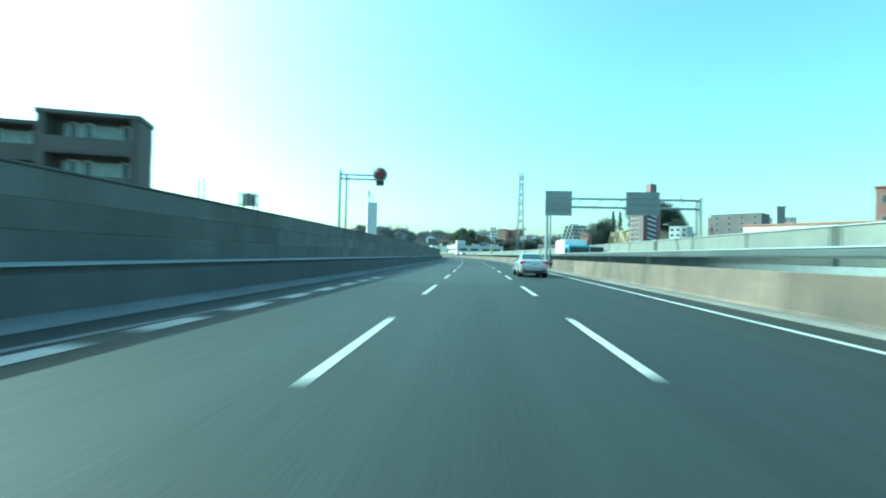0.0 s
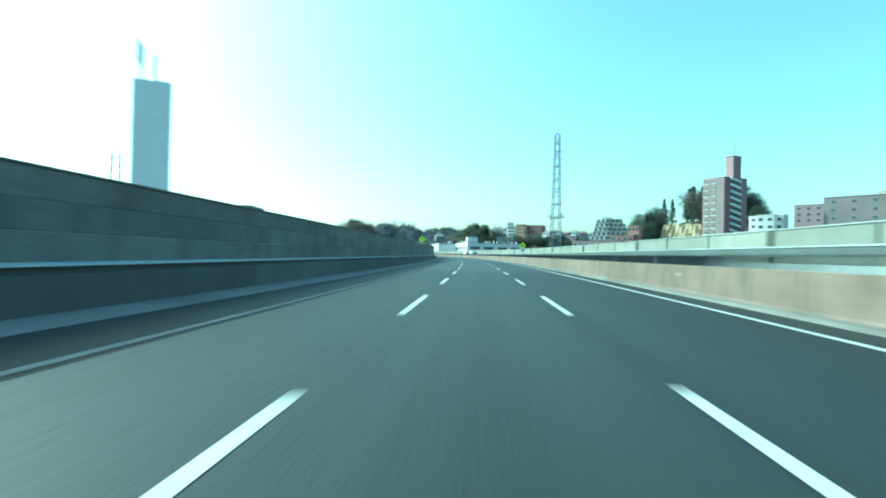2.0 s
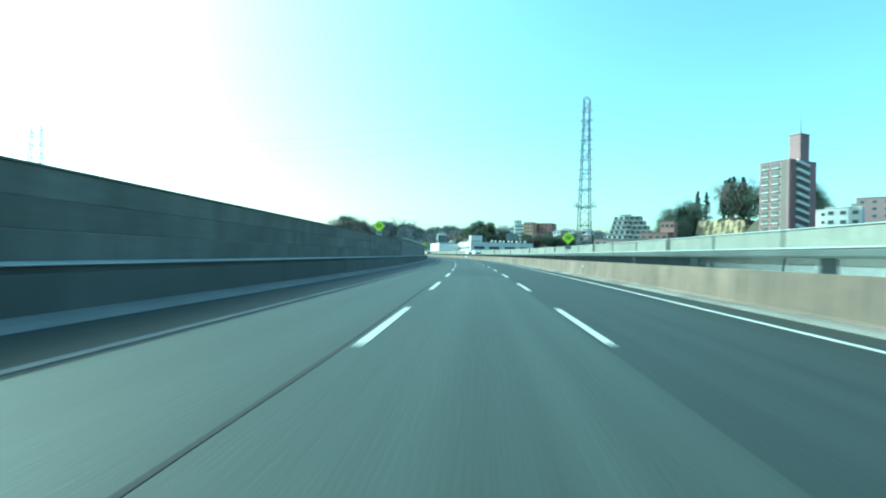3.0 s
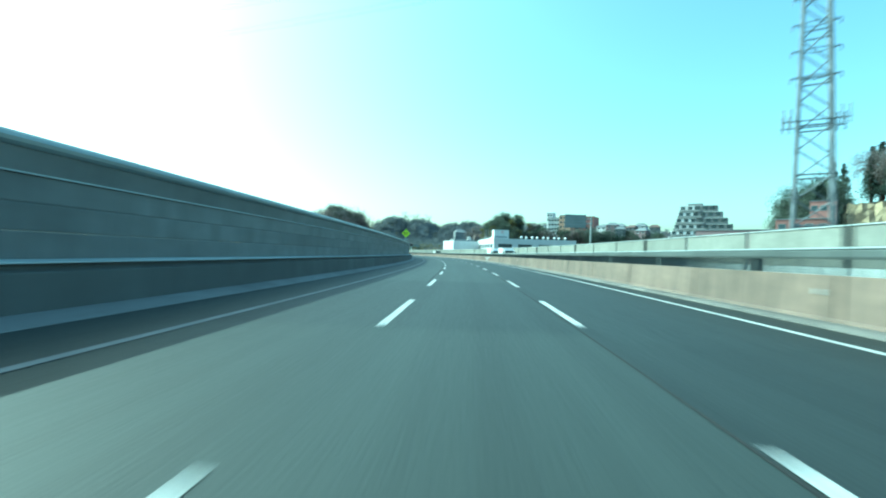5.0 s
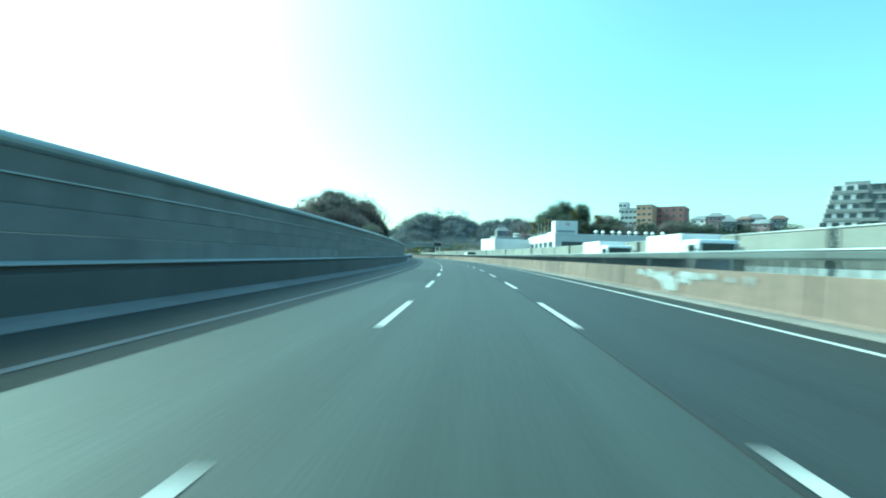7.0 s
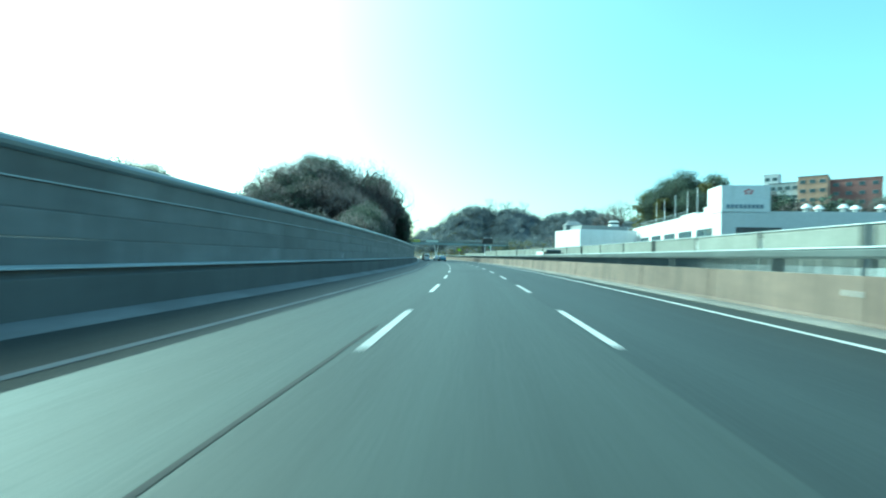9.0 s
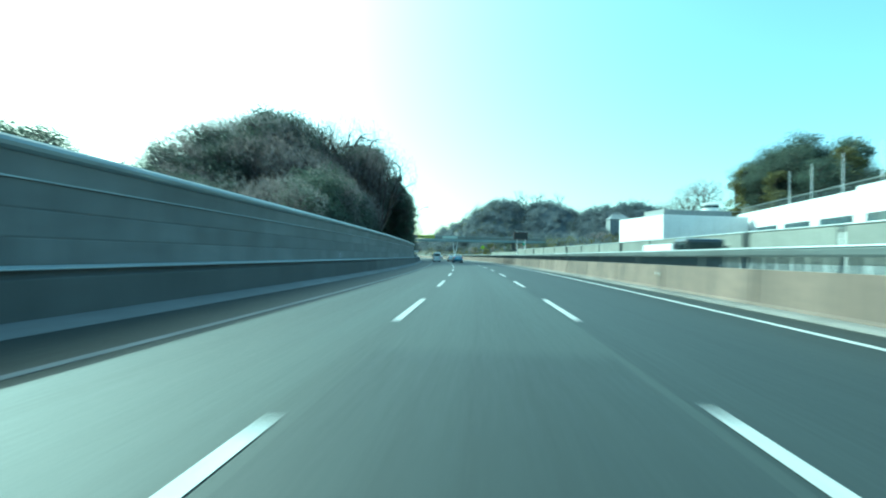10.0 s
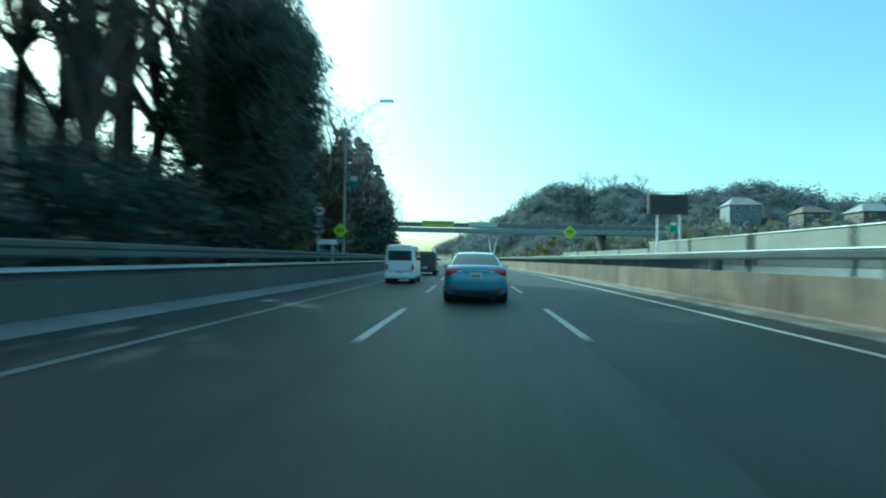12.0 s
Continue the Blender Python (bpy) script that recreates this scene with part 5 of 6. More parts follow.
def leafy_tree(seed, tall, spread, material, blobs=16, leaves=130, leaf=0.30, cone=False, low=0.16):
    """An evergreen: trunk, limbs and a crown of small leaf cards in uneven clumps."""
    r = np.random.RandomState(seed)
    limbs = [((0, 0, -0.5), (0.1, 0.05, tall * 0.5), tall * 0.02, tall * 0.014), ((0.1, 0.05, tall * 0.5), (0, 0, tall * 0.93), tall * 0.014, 0.03)]
    pts, sizes = [], []
    for i in range(blobs):
        if cone:
            h = 0.16 + 0.82 * (i + r.random_sample()) / blobs
            ang, rad = r.uniform(0, 6.28), spread * (1.03 - h) * r.uniform(0.35, 0.85)
        else:
            h = r.uniform(low, 0.93)
            mid = (low + 0.94) / 2
            ang, rad = r.uniform(0, 6.28), spread * math.sqrt(max(0.05, 1 - ((h - mid) / (0.99 - mid)) ** 2)) * r.uniform(0.25, 0.8)
        c = np.array([rad * math.cos(ang), rad * math.sin(ang), h * tall])
        limbs.append(((0, 0, max(0.2, h - 0.14) * tall), tuple(c), tall * 0.007, 0.02))
        br = (spread * (1.05 - h) * 0.75 + 0.25 if cone else spread * r.uniform(0.32, 0.52))
        v = r.normal(size=(leaves, 3))
        v /= np.linalg.norm(v, axis=1)[:, None]
        v *= (r.random_sample((leaves, 1)) ** 0.45) * br * np.array([[1, 1, 0.5 if cone else 0.72]])
        v[:, 2] -= 0.25 * np.linalg.norm(v[:, :2], axis=1) if cone else 0
        pts.append(c + v)
        sizes.append(np.full(leaves, leaf))
    return tubes_mesh("trunk", limbs, BARK, 5), quads_mesh("crown", np.concatenate(pts), np.concatenate(sizes), material, seed + 9)


def tree(kind_name, meshes, label, group):
    ob = thing(kind_name, pose(0, 0, -60), label, "tree", group)
    part("trunk", meshes[0], None, ob)
    part("crown", meshes[1], None, ob)
    return ob


PROTO = {
    "bare_far": [tree("bare_tree", bare_tree(17 + i, 12.0, TWIG if i % 2 else TWIG_RED, 5, 0.022), "leafless winter tree with fine brown twigs", "bare trees") for i in range(3)],
    "round": [tree("bare_tree", round_tree(211 + i, 12.0, 4.6, TWIG if i % 2 else TWIG_RED, 0.0115), "leafless winter tree with a wide rounded crown of fine twigs", "bare trees") for i in range(4)],
    "round_far": [tree("bare_tree", round_tree(231 + i, 12.0, 5.0, TWIG if i % 2 else TWIG_RED, 0.021), "leafless winter tree with a wide rounded crown of fine twigs", "bare trees") for i in range(3)],
    "dome": [tree("evergreen_tree", leafy_tree(251 + i, 11.0, 4.6, LEAF, 60, 260, 0.11), "dark evergreen broadleaf tree with a broad domed crown", "evergreen trees") for i in range(3)],
    "slim": [tree("evergreen_tree", leafy_tree(271 + i, 18.0, 2.9, LEAF, 90, 230, 0.10), "tall dark evergreen tree with a dense narrow crown", "evergreen trees") for i in range(2)],
    "high": [tree("evergreen_tree", leafy_tree(281 + i, 21.0, 4.2, LEAF, 60, 260, 0.11, False, 0.72), "tall evergreen tree with a bare trunk and a high crown", "evergreen trees") for i in range(2)],
    "green_far": [tree("evergreen_tree", leafy_tree(31 + i, 11.0, 3.6, LEAF, 24, 110, 0.23), "dark evergreen broadleaf tree with a dense crown", "evergreen trees") for i in range(3)],
    "cedar": [tree("cedar_tree", leafy_tree(51 + i, 14.0, 2.7, LEAF_DARK, 34, 75, 0.2, True), "tall narrow dark green cedar", "cedars") for i in range(2)],
    "yellow": [tree("bamboo_clump", leafy_tree(71 + i, 10.0, 3.0, LEAF_YELLOW, 22, 110, 0.2), "yellow-green bamboo and scrub clump", "bamboo") for i in range(2)],
    "shrub": [tree("shrub", leafy_tree(91 + i, 3.2, 1.9, LEAF_DARK if i else LEAF, 12, 85, 0.11), "dense roadside evergreen shrub in winter", "shrubs") for i in range(2)],
}
HEIGHT_OF = {"slim": 18.0, "high": 21.0, "round": 12.0, "round_far": 12.0, "dome": 11.0, "bare_far": 12.0, "green_far": 11.0, "cedar": 14.0, "yellow": 10.0, "shrub": 3.2}
rt = random.Random(77)
USED = set()


def plant(kind, x, y, tall, z=None):
    proto = rt.choice(PROTO[kind])
    k = tall / HEIGHT_OF[kind]
    m = Matrix.Translation((x, y, (hz(x, y) if z is None else z) - 0.1)) @ Matrix.Rotation(rt.uniform(0, 6.28), 4, "Z")
    ob = proto if proto.name not in USED else copy_thing(proto, m)
    USED.add(proto.name)
    ob.matrix_basis = m @ Matrix.Diagonal((k * rt.uniform(0.9, 1.15), k * rt.uniform(0.9, 1.15), k, 1))
    return ob


def plant_at(kind, s, d, tall):
    p = spot(s, d)
    return plant(kind, p.x, p.y, tall)


# the wood on the slope above the wall: the tops follow one rounded outline
def wood_top(s, d):
    back = float(np.interp(s, (384, 390, 396, 402, 408, 414, 420, 426, 432, 440, 450, 470, 520), (6.0, 7.5, 9.2, 10.5, 12.5, 16.0, 19.4, 22.5, 25.6, 26.5, 27.0, 22.0, 20.0)))
    edge = float(np.interp(s, (390, 402, 408, 414, 420, 426, 432, 450, 462, 520), (8.5, 8.9, 11.0, 12.9, 14.8, 16.2, 17.0, 18.5, 15.5, 15.0)))
    return min(back, edge + 0.68 * (-d - 11), 26.0 - 0.8 * max(0.0, -d - 36))


def open_sun(s, d):
    """The tops stay low enough there to leave the road in the sun."""
    return 0.78 * max((-d - 5.6) / 0.74, (s - 418.5) / 0.67) if s < 440 else 99.0


def wood_tree(kind, s, d, full=1.0):
    p = spot(s, d)
    g = hz(p.x, p.y)
    room = min(wood_top(s, d), open_sun(s, d)) - g
    if room > 2.5:
        plant_at(kind, s, d, min(22.0, room) * full * rt.uniform(0.9, 1.0))


for i in range(46):
    wood_tree(rt.choices(("round_far", "dome"), (0.7, 0.3))[0], 388 + 36 * (i + rt.random()) / 46, -15 - 29 * rt.random())
for i in range(34):
    wood_tree(rt.choices(("round", "dome"), (0.93, 0.07))[0], 414 + 26 * (i + rt.random()) / 34, -15.5 - 22 * rt.random())
for i in range(10):
    wood_tree("dome", 398 + 2.7 * i + rt.random(), -15.0 - 3.0 * rt.random(), 0.95)
for s, d, f in ((434.5, -31.5, 1.06), (431, -29.5, 1.06), (429, -26, 0.95), (427, -32, 1.0), (433, -33, 1.0), (424, -28, 0.8), (435, -21, 0.95), (437, -19.5, 1.0), (428, -18, 0.7), (432, -17, 0.65), (420, -19, 0.7), (415, -21, 0.7)):
    wood_tree("dome" if d < -23 else "round", s, d, f)
for s, d in ((428, -37), (424, -36), (420, -38), (431, -40), (426, -42), (417, -40), (433, -44), (412, -37), (429, -33), (423, -31), (436, -31), (440.5, -15), (445, -18.5), (441, -21), (438, -25), (443, -27), (449, -24), (436.5, -17.5), (453, -19.5), (457, -18), (454, -24), (460, -21), (447, -29)):
    wood_tree("round", s, d, 1.12)
for s, d, t in ((448.3, -9.9, 14.5), (450.6, -10.2, 15.0), (450.8, -13.2, 18.0), (453.5, -12.4, 19.0), (456.3, -12.6, 19.5), (459.2, -13.2, 18.5), (454.0, -15.8, 18.0), (457.8, -16.0, 17.5)):
    plant_at("slim", s, d, t)
for s, d, t in ((447.0, -17.0, 21.0), (449.8, -18.6, 21.5)):
    plant_at("high", s, d, t)
for s, d, kind, t in ((449.5, -9.6, "yellow", 5.0), (447.5, -9.3, "yellow", 4.2), (458.0, -9.8, "yellow", 6.5), (459.5, -10.2, "round", 10.0), (462.0, -12.5, "round", 14.5), (466.0, -13.5, "round", 14.0),
                      (471.0, -12.0, "cedar", 14.5), (476.0, -11.5, "cedar", 14.8), (481.0, -11.5, "cedar", 15.5), (487.0, -11.0, "cedar", 14.0), (493.0, -11.0, "cedar", 13.0), (500.0, -11.0, "cedar", 12.5), (508.0, -11.0, "cedar", 12.0),
                      ):
    plant_at(kind, s, d, t)
for s, d, top in ((434, -70, 22.5), (436, -74, 23.0), (430, -77, 23.5), (428, -83, 24.0)):
    p = spot(s, d)
    plant_at("dome" if s != 428 else "round_far", s, d, max(3.0, top - hz(p.x, p.y)))
for i in range(30):
    s = 458 + 66 * (i + rt.random()) / 30
    wood_tree(rt.choices(("round_far", "cedar", "green_far"), (0.45, 0.35, 0.2))[0], s, -12.5 - 12 * rt.random(), 0.8)
for i in range(64):
    s = 405 + i * 1.9
    plant_at("shrub", s, -11.6 - rt.random() * 3.0 if s < 436 else -9.3 - rt.random() * 3.0, rt.uniform(2.2, 4.6) if s < 447 else rt.uniform(1.2, 2.6))
for i in range(16):
    plant_at(rt.choice(("shrub", "green_far")), 434 + 18 * rt.random(), -13 - 9 * rt.random(), rt.uniform(3.0, 5.0))
# bamboo grove behind the depot
for i in range(36):
    a, q = rt.uniform(0, 6.28), math.sqrt(rt.random())
    plant(rt.choices(("yellow", "dome", "green_far"), (0.3, 0.5, 0.2))[0], -12 + 19 * q * math.cos(a), 468 + 16 * q * math.sin(a), (13.5 - 6.0 * q * q) * rt.uniform(0.9, 1.05))
for x, y in ((-36, 470), (-33, 476), (-38, 482), (12, 470), (17, 474), (22, 472)):
    plant("round_far", x, y, 11)
# hill behind the pink tower
for i in range(20):
    plant(rt.choices(("cedar", "green_far", "round_far"), (0.75, 0.1, 0.15))[0], 90 + 34 * rt.random(), 326 + 24 * rt.random(), rt.uniform(16, 21))
for x, y, t in ((118, 296, 11), (122, 300, 12), (126, 298, 10), (121, 292, 9), (130, 303, 10)):
    plant("dome", x, y, t)
for i in range(16):
    plant(rt.choice(("cedar", "dome", "green_far")), 104 + 17 * rt.random(), 298 + 14 * rt.random(), rt.uniform(11, 15))
for x, y, t in ((76, 318, 17), (79, 322, 20), (82, 326, 19), (73, 314, 11), (85, 330, 18), (70, 312, 8)):
    plant(rt.choice(("cedar", "cedar", "dome")), x, y, t)
for x, y, t in ((71, 313.5, 13), (74.5, 317, 15), (77.5, 321, 17), (80.5, 325, 17), (83.5, 329, 18), (78, 331, 17), (74, 327, 15), (81, 335, 19), (67, 313, 9), (69, 318, 12), (87, 336, 19)):
    plant("dome", x, y, t * 0.94)
# scrub and trees on the slope past the far wall
for i in range(44):
    s, d = 478 + 90 * rt.random(), 21 + 22 * rt.random()
    kind = rt.choices(("shrub", "yellow", "bare_far", "green_far"), (0.55, 0.2, 0.15, 0.1))[0]
    plant_at(kind, s, d, {"shrub": rt.uniform(2, 4), "yellow": rt.uniform(3, 6), "bare_far": rt.uniform(4, 6), "green_far": rt.uniform(3, 5)}[kind])
for i in range(44):
    plant(rt.choice(("green_far", "round_far", "round_far", "dome", "shrub")), 2 + 78 * i / 43 + rt.uniform(-2, 2), 462 + rt.uniform(-6, 7), rt.uniform(9.5, 13.0) if i < 25 else rt.uniform(7.0, 11.0))
for x, y in ((-116, 636), (-108, 638), (-112, 642), (-96, 640), (-122, 640)):
    plant("bare_far", x, y, 11)


for i in range(34):
    plant(rt.choice(("yellow", "round_far", "yellow", "green_far", "round_far")), -72 + 72 * i / 33 + rt.uniform(-2, 2), 600 - 18 * i / 33 + rt.uniform(-8, 0), rt.uniform(7.5, 11.5))


# far woods: too many to count
def woods(name, rects, count, seed, material, leaf, label, low=3.0, size=(2.2, 4.2)):
    r = np.random.RandomState(seed)
    cs, sz = [], []
    for x0, x1, y0, y1 in rects:
        x, y = r.uniform(x0, x1, count), r.uniform(y0, y1, count)
        h = height(x, y)
        s, d = along(x, y)
        ok = (h > low) & (np.abs(d - 5.5) > 18)
        x, y, h = x[ok], y[ok], h[ok]
        for cx, cy, ch in zip(x, y, h):
            n = int(46 * min(3.2, 0.75 / leaf))
            rad = r.uniform(*size)
            v = r.normal(size=(n, 3))
            v /= np.linalg.norm(v, axis=1)[:, None]
            v *= (r.random_sample((n, 1)) ** 0.4) * rad * np.array([[1, 1, 1.15]])
            cs.append(np.array([cx, cy, ch + rad * 0.9]) + v)
            sz.append(np.full(n, leaf))
    me = quads_mesh(name, np.concatenate(cs), np.concatenate(sz), material, seed + 3)
    tagged(new(name, me), label, "woods", kind="stuff")


woods("winter_wood", [(-215, -20, 560, 690)], 2900, 3, HAZED_WOODS, 0.3, "leafless wood covering the far hill, tinted with painted haze", 3.0, (1.4, 3.0))
woods("winter_wood", [(-160, 300, 640, 890)], 900, 4, HAZED_WOODS, 0.6, "distant winter woods on the ridge, tinted with painted haze")
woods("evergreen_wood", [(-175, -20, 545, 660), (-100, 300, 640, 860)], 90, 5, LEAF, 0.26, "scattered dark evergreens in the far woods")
woods("hill_wood", [(-420, -230, 300, 540)], 420, 6, HAZED_WOODS, 0.6, "haze-tinted wood on a low hill")


def canopy():
    """The closed crowns of the far woods, haze painted into their colour, as one bumpy sheet over the hills."""
    for name, x0, x1, y0, y1, step, rise in (("wood_canopy", -220, 0, 545, 691, 2.4, 0.9), ("wood_canopy", -160, 300, 692, 900, 6.0, 2.0)):
        xs, ys = np.arange(x0, x1, step), np.arange(y0, y1, step)
        gx, gy = np.meshgrid(xs, ys)
        h = height(gx, gy)
        s, d = along(gx, gy)
        r = np.random.RandomState(61)
        lump = 0.1 * np.sin(gx * 0.9 + 1.1 * np.sin(gy * 0.7)) * np.sin(gy * 0.83 + np.sin(gx * 0.51)) + r.normal(size=gx.shape) * 0.28
        z = np.where((h > 4) & (np.abs(d - 5.5) > 18), h + rise + lump, h - 1.5)
        nx = len(xs)
        faces = [(j * nx + i, j * nx + i + 1, (j + 1) * nx + i + 1, (j + 1) * nx + i) for j in range(len(ys) - 1) for i in range(nx - 1) if max(z[j, i], z[j, i + 1], z[j + 1, i]) > 4]
        tagged(new(name, mesh_from(name, np.stack([gx.ravel(), gy.ravel(), z.ravel()], 1), faces, HAZED_WOODS)), "closed haze-tinted crowns of leafless woods on the hill", "woods", kind="stuff")


canopy()


def understory():
    """Undergrowth in the haze-tinted wood colour that covers the slope below the trees."""
    r = np.random.RandomState(21)
    s, d = r.uniform(384, 540, 1300), -11.2 - 40 * r.random_sample(1300) ** 1.3
    cs, sz = [], []
    for a, b in zip(s, d):
        p = spot(a, b)
        n, rad = 110, r.uniform(0.9, 1.9)
        v = r.normal(size=(n, 3))
        v /= np.linalg.norm(v, axis=1)[:, None]
        v *= (r.random_sample((n, 1)) ** 0.4) * rad
        cs.append(np.array([p.x, p.y, hz(p.x, p.y) + rad * 0.6]) + v)
        sz.append(np.full(n, 0.14))
    me = quads_mesh("undergrowth", np.concatenate(cs), np.concatenate(sz), HAZED_WOODS, 22)
    tagged(new("undergrowth", me), "winter undergrowth in haze-tinted grey covering the wooded slope", "undergrowth", kind="stuff")


understory()


def slope_scrub():
    """Yellow-green and haze-tinted grey scrub that covers the slope past the far wall."""
    for name, seed, material, count, label in (("slope_scrub", 31, LEAF_YELLOW, 620, "yellow-green bamboo grass and scrub on the slope"), ("slope_brush", 35, HAZED_WOODS, 620, "leafless brush in haze-tinted grey on the slope")):
        r = np.random.RandomState(seed)
        s, d = r.uniform(474, 640, count), 19.6 + 52 * r.random_sample(count) ** 1.2
        cs, sz = [], []
        for a, b in zip(s, d):
            p = spot(a, b)
            n, rad = 50, r.uniform(0.9, 2.4)
            v = r.normal(size=(n, 3))
            v /= np.linalg.norm(v, axis=1)[:, None]
            v *= (r.random_sample((n, 1)) ** 0.4) * rad
            cs.append(np.array([p.x, p.y, hz(p.x, p.y) + rad * 0.5]) + v)
            sz.append(np.full(n, 0.28))
        tagged(new(name, quads_mesh(name, np.concatenate(cs), np.concatenate(sz), material, seed + 1)), label, "undergrowth", kind="stuff")


slope_scrub()

# ---- vehicles ----
def loft(stations, section, closed_ends=True):
    bm = bmesh.new()
    rings = []
    for st in stations:
        pts = section(*st)
        ring = [bm.verts.new((x, st[0], z)) for x, z in pts]
        ring += [bm.verts.new((-x, st[0], z)) for x, z in pts[-2:0:-1]]
        rings.append(ring)
    n = len(rings[0])
    for a, b in zip(rings, rings[1:]):
        for j in range(n):
            bm.faces.new((a[j], a[(j + 1) % n], b[(j + 1) % n], b[j]))
    if closed_ends:
        bm.faces.new(rings[0][::-1]), bm.faces.new(rings[-1])
    return bm


def wheel(parent, x, y, r, w):
    side = 1 if x > 0 else -1
    part("wheel_arch", rod((x - side * 0.2, y, r + 0.02), (x + side * 0.098, y, r + 0.02), r + 0.065, sides=28), TRIM, parent)
    bm = rod((x - w / 2, y, r), (x + w / 2, y, r), r, sides=32)
    bmesh.ops.bevel(bm, geom=[e for e in bm.edges if len(e.link_faces) == 2 and e.calc_face_angle(0) > 1], offset=0.03, segments=2, affect="EDGES")
    wh = part("wheel", bm, TYRE, parent)
    wh.location.x += side * 0.015
    rm = rod((x + side * (w / 2 - 0.02), y, r), (x + side * (w / 2 + 0.02), y, r), r * 0.66, r * 0.6, 24)
    part("rim", rm, RIM, wh)
    for k in range(5):
        a = k * 1.2566
        part("spoke_gap", rod((x + side * (w / 2 + 0.012), y + r * 0.38 * math.cos(a), r + r * 0.38 * math.sin(a)), (x + side * (w / 2 + 0.025), y + r * 0.38 * math.cos(a), r + r * 0.38 * math.sin(a)), r * 0.12, sides=8), TRIM, wh)


def sedan(m, paint, label, group=""):
    """A four-door saloon, nose along +y, about 4.75 m long."""
    ob = thing("sedan_car", m, label, "car", group)
    body_at = [(-2.375, 0.66, 0.44, 0.84), (-2.345, 0.76, 0.34, 0.93), (-2.26, 0.83, 0.27, 1.02), (-2.08, 0.875, 0.23, 1.065), (-1.6, 0.905, 0.20, 1.065), (-1.2, 0.91, 0.20, 1.03), (-0.5, 0.912, 0.20, 0.985), (0.6, 0.912, 0.20, 0.965), (1.15, 0.905, 0.20, 0.95), (1.7, 0.89, 0.20, 0.87), (2.1, 0.845, 0.23, 0.78), (2.30, 0.75, 0.30, 0.69), (2.375, 0.58, 0.40, 0.60)]
    def sec(y, hw, zl, zt):
        return [(0, zl), (hw * 0.84, zl), (hw * 0.96, zl + 0.10), (hw, zl + (zt - zl) * 0.45), (hw * 0.99, zl + (zt - zl) * 0.72), (hw * 0.955, zt - 0.06), (hw * 0.86, zt - 0.005), (hw * 0.5, zt + 0.01), (0, zt + 0.015)]
    bm = loft(body_at, sec)
    part("body", bm, paint, ob, smooth=True)
    top_at = [(-1.78, 1.055), (-1.5, 1.16), (-1.18, 1.30), (-0.85, 1.405), (-0.45, 1.455), (0.05, 1.462), (0.42, 1.425), (0.85, 1.24), (1.3, 0.975)]
    def ring(y, zt):
        k = max(0.0, (zt - 0.97) / 0.5)
        hb, ht = 0.80 - 0.03 * (1 - k), 0.79 - 0.20 * k
        return [(hb, 0.95), (hb - 0.015 - 0.02 * k, 0.97 + (zt - 0.97) * 0.25), (ht + 0.015, zt - 0.06 * (0.3 + k)), (ht - 0.05, zt - 0.012), (ht - 0.30, zt), (0, zt + 0.008)]
    glass, frame = bmesh.new(), bmesh.new()
    rows = [ring(*t) for t in top_at]
    for i in range(len(top_at) - 1):
        for side in (1, -1):
            for j in range(5):
                if j <= 1:
                    which = glass if 2 <= i <= 6 and not (i == 4 and j == 9) else frame
                elif j == 2:
                    which = frame
                else:
                    which = frame if 3 <= i <= 5 else glass
                q = [(rows[i][j], top_at[i][0]), (rows[i][j + 1], top_at[i][0]), (rows[i + 1][j + 1], top_at[i + 1][0]), (rows[i + 1][j], top_at[i + 1][0])]
                vs = [which.verts.new((side * p[0], y, p[1])) for p, y in q]
                which.faces.new(vs if side > 0 else vs[::-1])
    for b in (glass, frame):
        bmesh.ops.remove_doubles(b, verts=b.verts, dist=0.0005)
    part("glasshouse", glass, CAR_GLASS, ob, "tinted glass", True)
    part("roof", frame, paint, ob, smooth=True)
    for e in (-1, 1):
        part("door_pillar", box(e * 0.742, -0.12, 1.17, 0.03, 0.09, 0.40), TRIM, ob)
        lamp = part("tail_lamp", box(e * 0.60, -2.26, 0.885, 0.48, 0.21, 0.19, 0.05), TAIL, ob, "red tail lamp", True)
        part("reverse_lamp", box(e * 0.44, -2.345, 0.90, 0.14, 0.07, 0.05, 0.015), CLEAR_LAMP, lamp)
        part("head_lamp", box(e * 0.62, 2.16, 0.66, 0.38, 0.24, 0.14, 0.05), CLEAR_LAMP, ob)
        part("reflector", box(e * 0.62, -2.36, 0.46, 0.22, 0.05, 0.05, 0.012), TAIL, ob)
        mi = part("mirror", box(e * 1.0, 0.78, 1.0, 0.20, 0.12, 0.14, 0.04), paint, ob, smooth=True)
        part("mirror_glass", box(e * 1.0, 0.712, 1.0, 0.16, 0.02, 0.10, 0.008), CHROME, mi)
        part("door_handle", box(e * 0.915, -0.45, 0.84, 0.03, 0.20, 0.035, 0.01), paint, ob)
        part("door_handle", box(e * 0.918, 0.45, 0.83, 0.03, 0.20, 0.035, 0.01), paint, ob)
        for y in (-1.40, 1.38):
            wheel(ob, e * 0.80, y, 0.325, 0.21)
    part("rear_bumper_trim", box(0, -2.345, 0.37, 1.30, 0.08, 0.10, 0.03), TRIM, ob)
    pl = part("number_plate", box(0, -2.385, 0.80, 0.34, 0.03, 0.17, 0.006), PLATE, ob)
    part("plate_mark", box(0, -2.402, 0.785, 0.24, 0.006, 0.07), GREY_WALL, pl, "plain grey bar")
    part("trunk_trim", box(0, -2.375, 0.925, 0.72, 0.03, 0.025, 0.008), CHROME, ob)
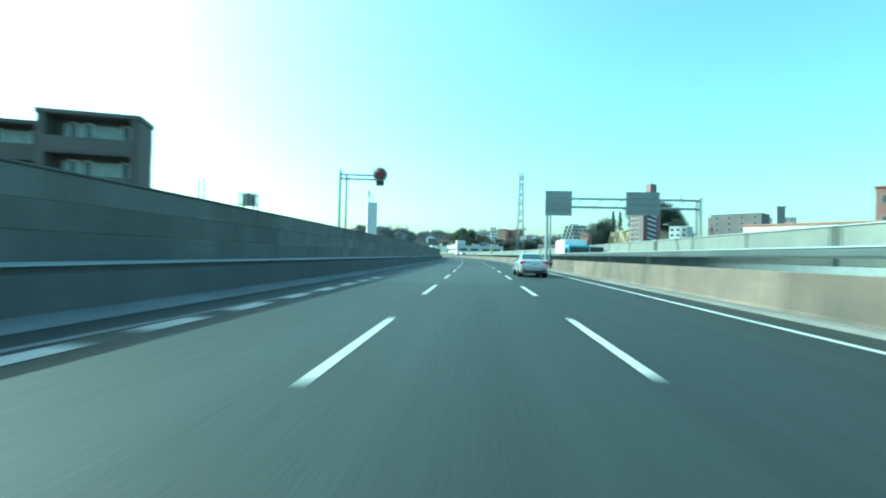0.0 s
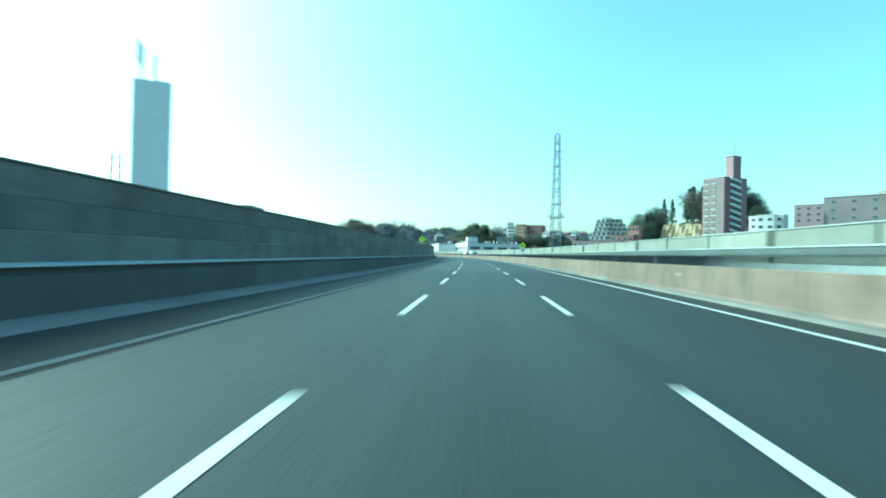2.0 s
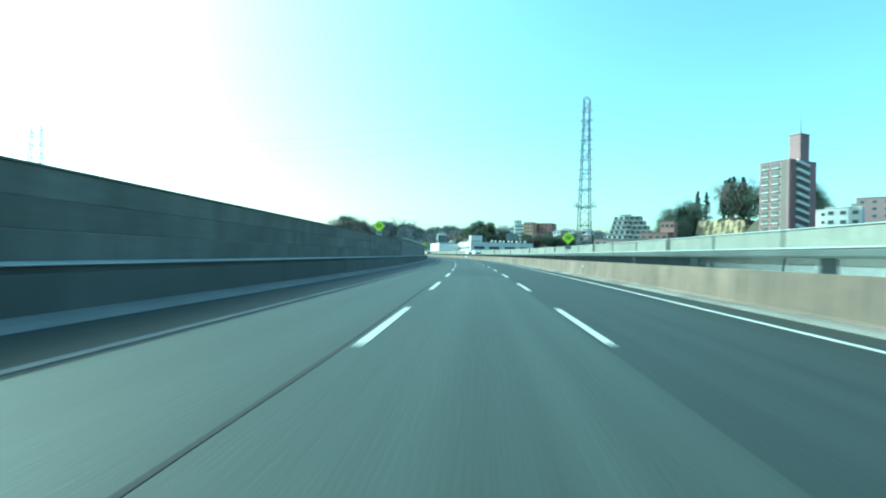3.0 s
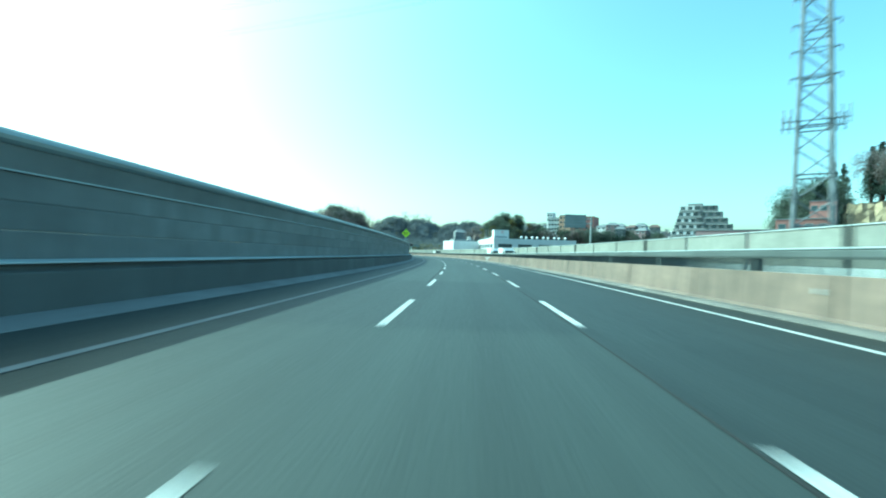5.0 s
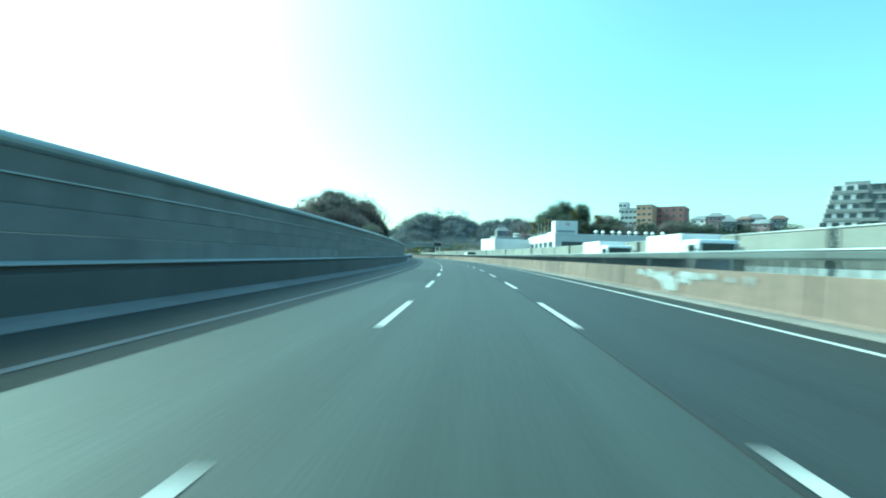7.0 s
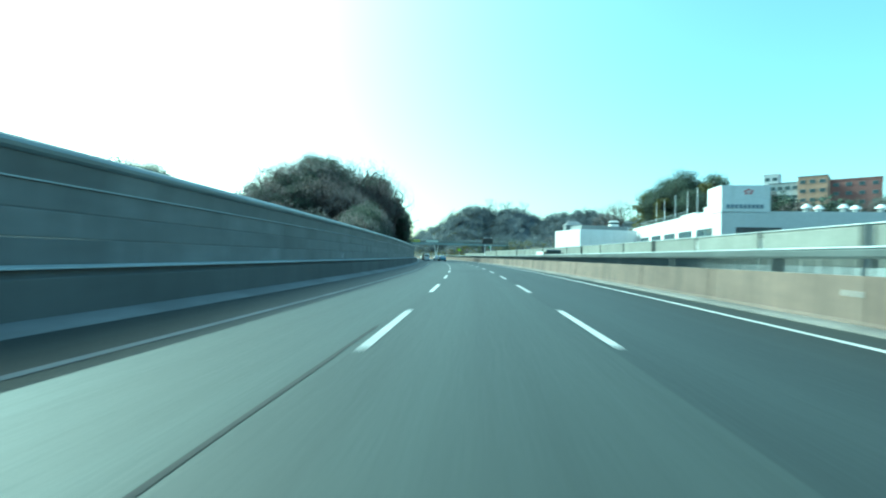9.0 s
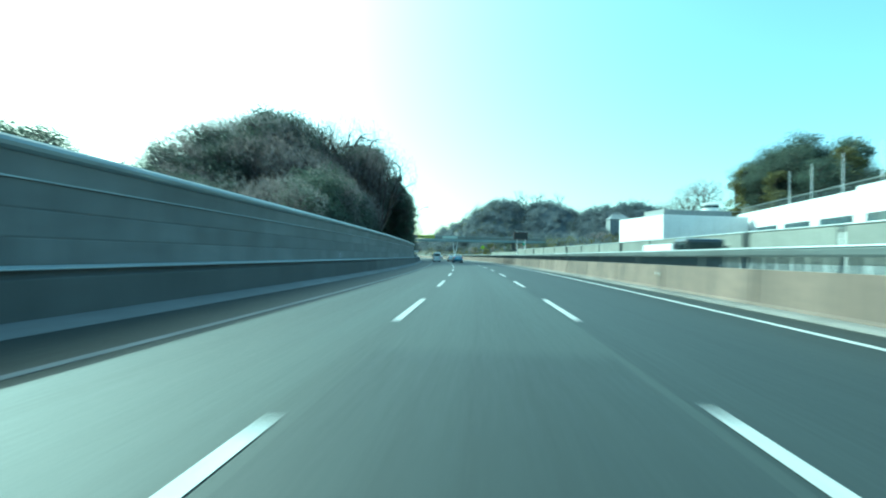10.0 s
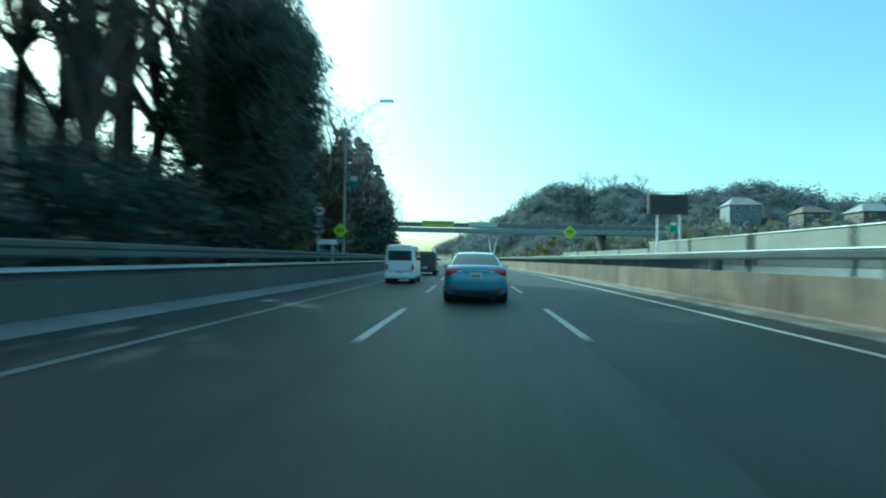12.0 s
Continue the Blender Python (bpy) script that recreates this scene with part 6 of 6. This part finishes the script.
    part("rear_shelf", box(0, -1.1, 1.0, 1.3, 0.6, 0.03), TRIM, ob)
    return ob


def box_van(m, paint, label, wide=1.48, tall=1.88, length=3.4, group=""):
    ob = thing("minivan", m, label, "van", group)
    h = length / 2
    st = [(-h, wide / 2 - 0.05, 0.28, tall - 0.06), (-h + 0.10, wide / 2, 0.22, tall), (-h * 0.4, wide / 2, 0.2, tall + 0.02), (h * 0.45, wide / 2, 0.2, tall), (h * 0.68, wide / 2, 0.2, tall - 0.18), (h * 0.86, wide / 2 - 0.02, 0.22, 1.05), (h * 0.98, wide / 2 - 0.08, 0.26, 0.85), (h, wide / 2 - 0.2, 0.34, 0.7)]
    def sec(y, hw, zl, zt):
        return [(0, zl), (hw * 0.92, zl), (hw, zl + 0.12), (hw, (zl + zt) * 0.5), (hw - 0.03, zl + (zt - zl) * 0.72), (hw - 0.10, zt - 0.08), (hw - 0.18, zt - 0.01), (0, zt + 0.01)]
    part("body", loft(st, sec), paint, ob, smooth=False)
    part("rear_window", box(0, -h + 0.02, tall * 0.72, wide * 0.78, 0.08, tall * 0.26, 0.03), CAR_GLASS, ob, "tinted glass")
    for e in (-1, 1):
        part("side_window", box(e * (wide / 2 - 0.02), -0.1, tall * 0.72, 0.07, length * 0.62, tall * 0.24, 0.02), CAR_GLASS, ob)
        part("tail_lamp", box(e * (wide / 2 - 0.11), -h + 0.03, tall * 0.42, 0.12, 0.12, 0.26, 0.02), TAIL, ob)
        part("mirror", box(e * (wide / 2 + 0.10), h * 0.62, 1.15, 0.14, 0.10, 0.2, 0.03), TRIM, ob)
        for y in (-h * 0.66, h * 0.66):
            wheel(ob, e * (wide / 2 - 0.10), y, 0.28, 0.16)
    part("rear_bumper", box(0, -h + 0.0, 0.36, wide * 0.96, 0.16, 0.2, 0.04), paint, ob)
    part("tailgate_line", box(0, -h - 0.006, 0.62, wide * 0.8, 0.012, 0.015), TRIM, ob)
    pl = part("number_plate", box(0, -h - 0.02, 0.56, 0.33, 0.03, 0.16, 0.006), PLATE, ob)
    part("plate_mark", box(0, -h - 0.038, 0.55, 0.22, 0.006, 0.06), GREY_WALL, pl, "plain grey bar")
    part("wiper", box(0.12, -h - 0.03, tall * 0.62, 0.4, 0.02, 0.02), TRIM, ob)
    return ob


def box_truck(m, cab, cargo, label, tall=3.3):
    ob = thing("box_truck", m, label, "truck", "oncoming trucks")
    part("cargo_box", box(0, -1.1, 0.75 + (tall - 0.75) / 2, 2.2, 4.6, tall - 0.75, 0.04), cargo, ob)
    cb = part("cab", box(0, 2.1, 1.4, 2.1, 1.7, 2.1, 0.16), cab, ob)
    part("windscreen", box(0, 2.93, 1.85, 1.8, 0.08, 0.8, 0.04), CAR_GLASS, cb, "tinted glass")
    part("bumper", box(0, 2.95, 0.55, 2.1, 0.14, 0.35, 0.04), TRIM, cb)
    part("chassis", box(0, -0.3, 0.62, 1.9, 5.6, 0.22), TRIM, ob)
    for e in (-1, 1):
        part("side_glass", box(e * 1.04, 2.3, 1.85, 0.05, 0.9, 0.65, 0.02), CAR_GLASS, cb)
        part("head_lamp", box(e * 0.78, 2.96, 0.9, 0.35, 0.06, 0.2, 0.02), CLEAR_LAMP, cb)
        part("mirror", box(e * 1.25, 2.75, 1.9, 0.18, 0.08, 0.4, 0.03), TRIM, cb)
        for y in (-2.4, 1.9):
            wheel(ob, e * 0.9, y, 0.42, 0.26)
    return ob


sedan(stand(438.2 + 2.4, -0.02), PAINT_BLUE, "light metallic blue saloon car ahead in the middle lane")
sedan(stand(456.5, -0.15), PAINT_WHITE, "white saloon car in the middle lane")
sedan(stand(30.6, 3.35), PAINT_SILVER, "silver saloon car in the lane beside the median")
box_van(stand(448.2 + 1.7, -3.6), PAINT_WHITE, "small white van with a tall tailgate on the motorway")
box_van(stand(460.0 + 2.0, -3.3), PAINT_DARK, "black minivan driving beyond the small white van", 1.7, 1.75, 4.2)
sedan(stand(520.0, 3.4), PAINT_WHITE, "white saloon car in the lane beside the median")
for s, d, cb, cg, t in ((54.0, 12.6, PAINT_DARK, PAINT_DARK, 2.5), (48.0, 9.7, PAINT_TRUCK, WHITE_WALL, 3.0), (282.0, 12.6, PAINT_WHITE, WHITE_WALL, 2.8), (268.0, 12.6, PAINT_WHITE, WHITE_WALL, 2.8), (382.0, 12.6, PAINT_DARK, WHITE_WALL, 2.2)):
    box_truck(stand(s, d, 0.0, 180), cb, cg, "box truck on the opposite carriageway", t)
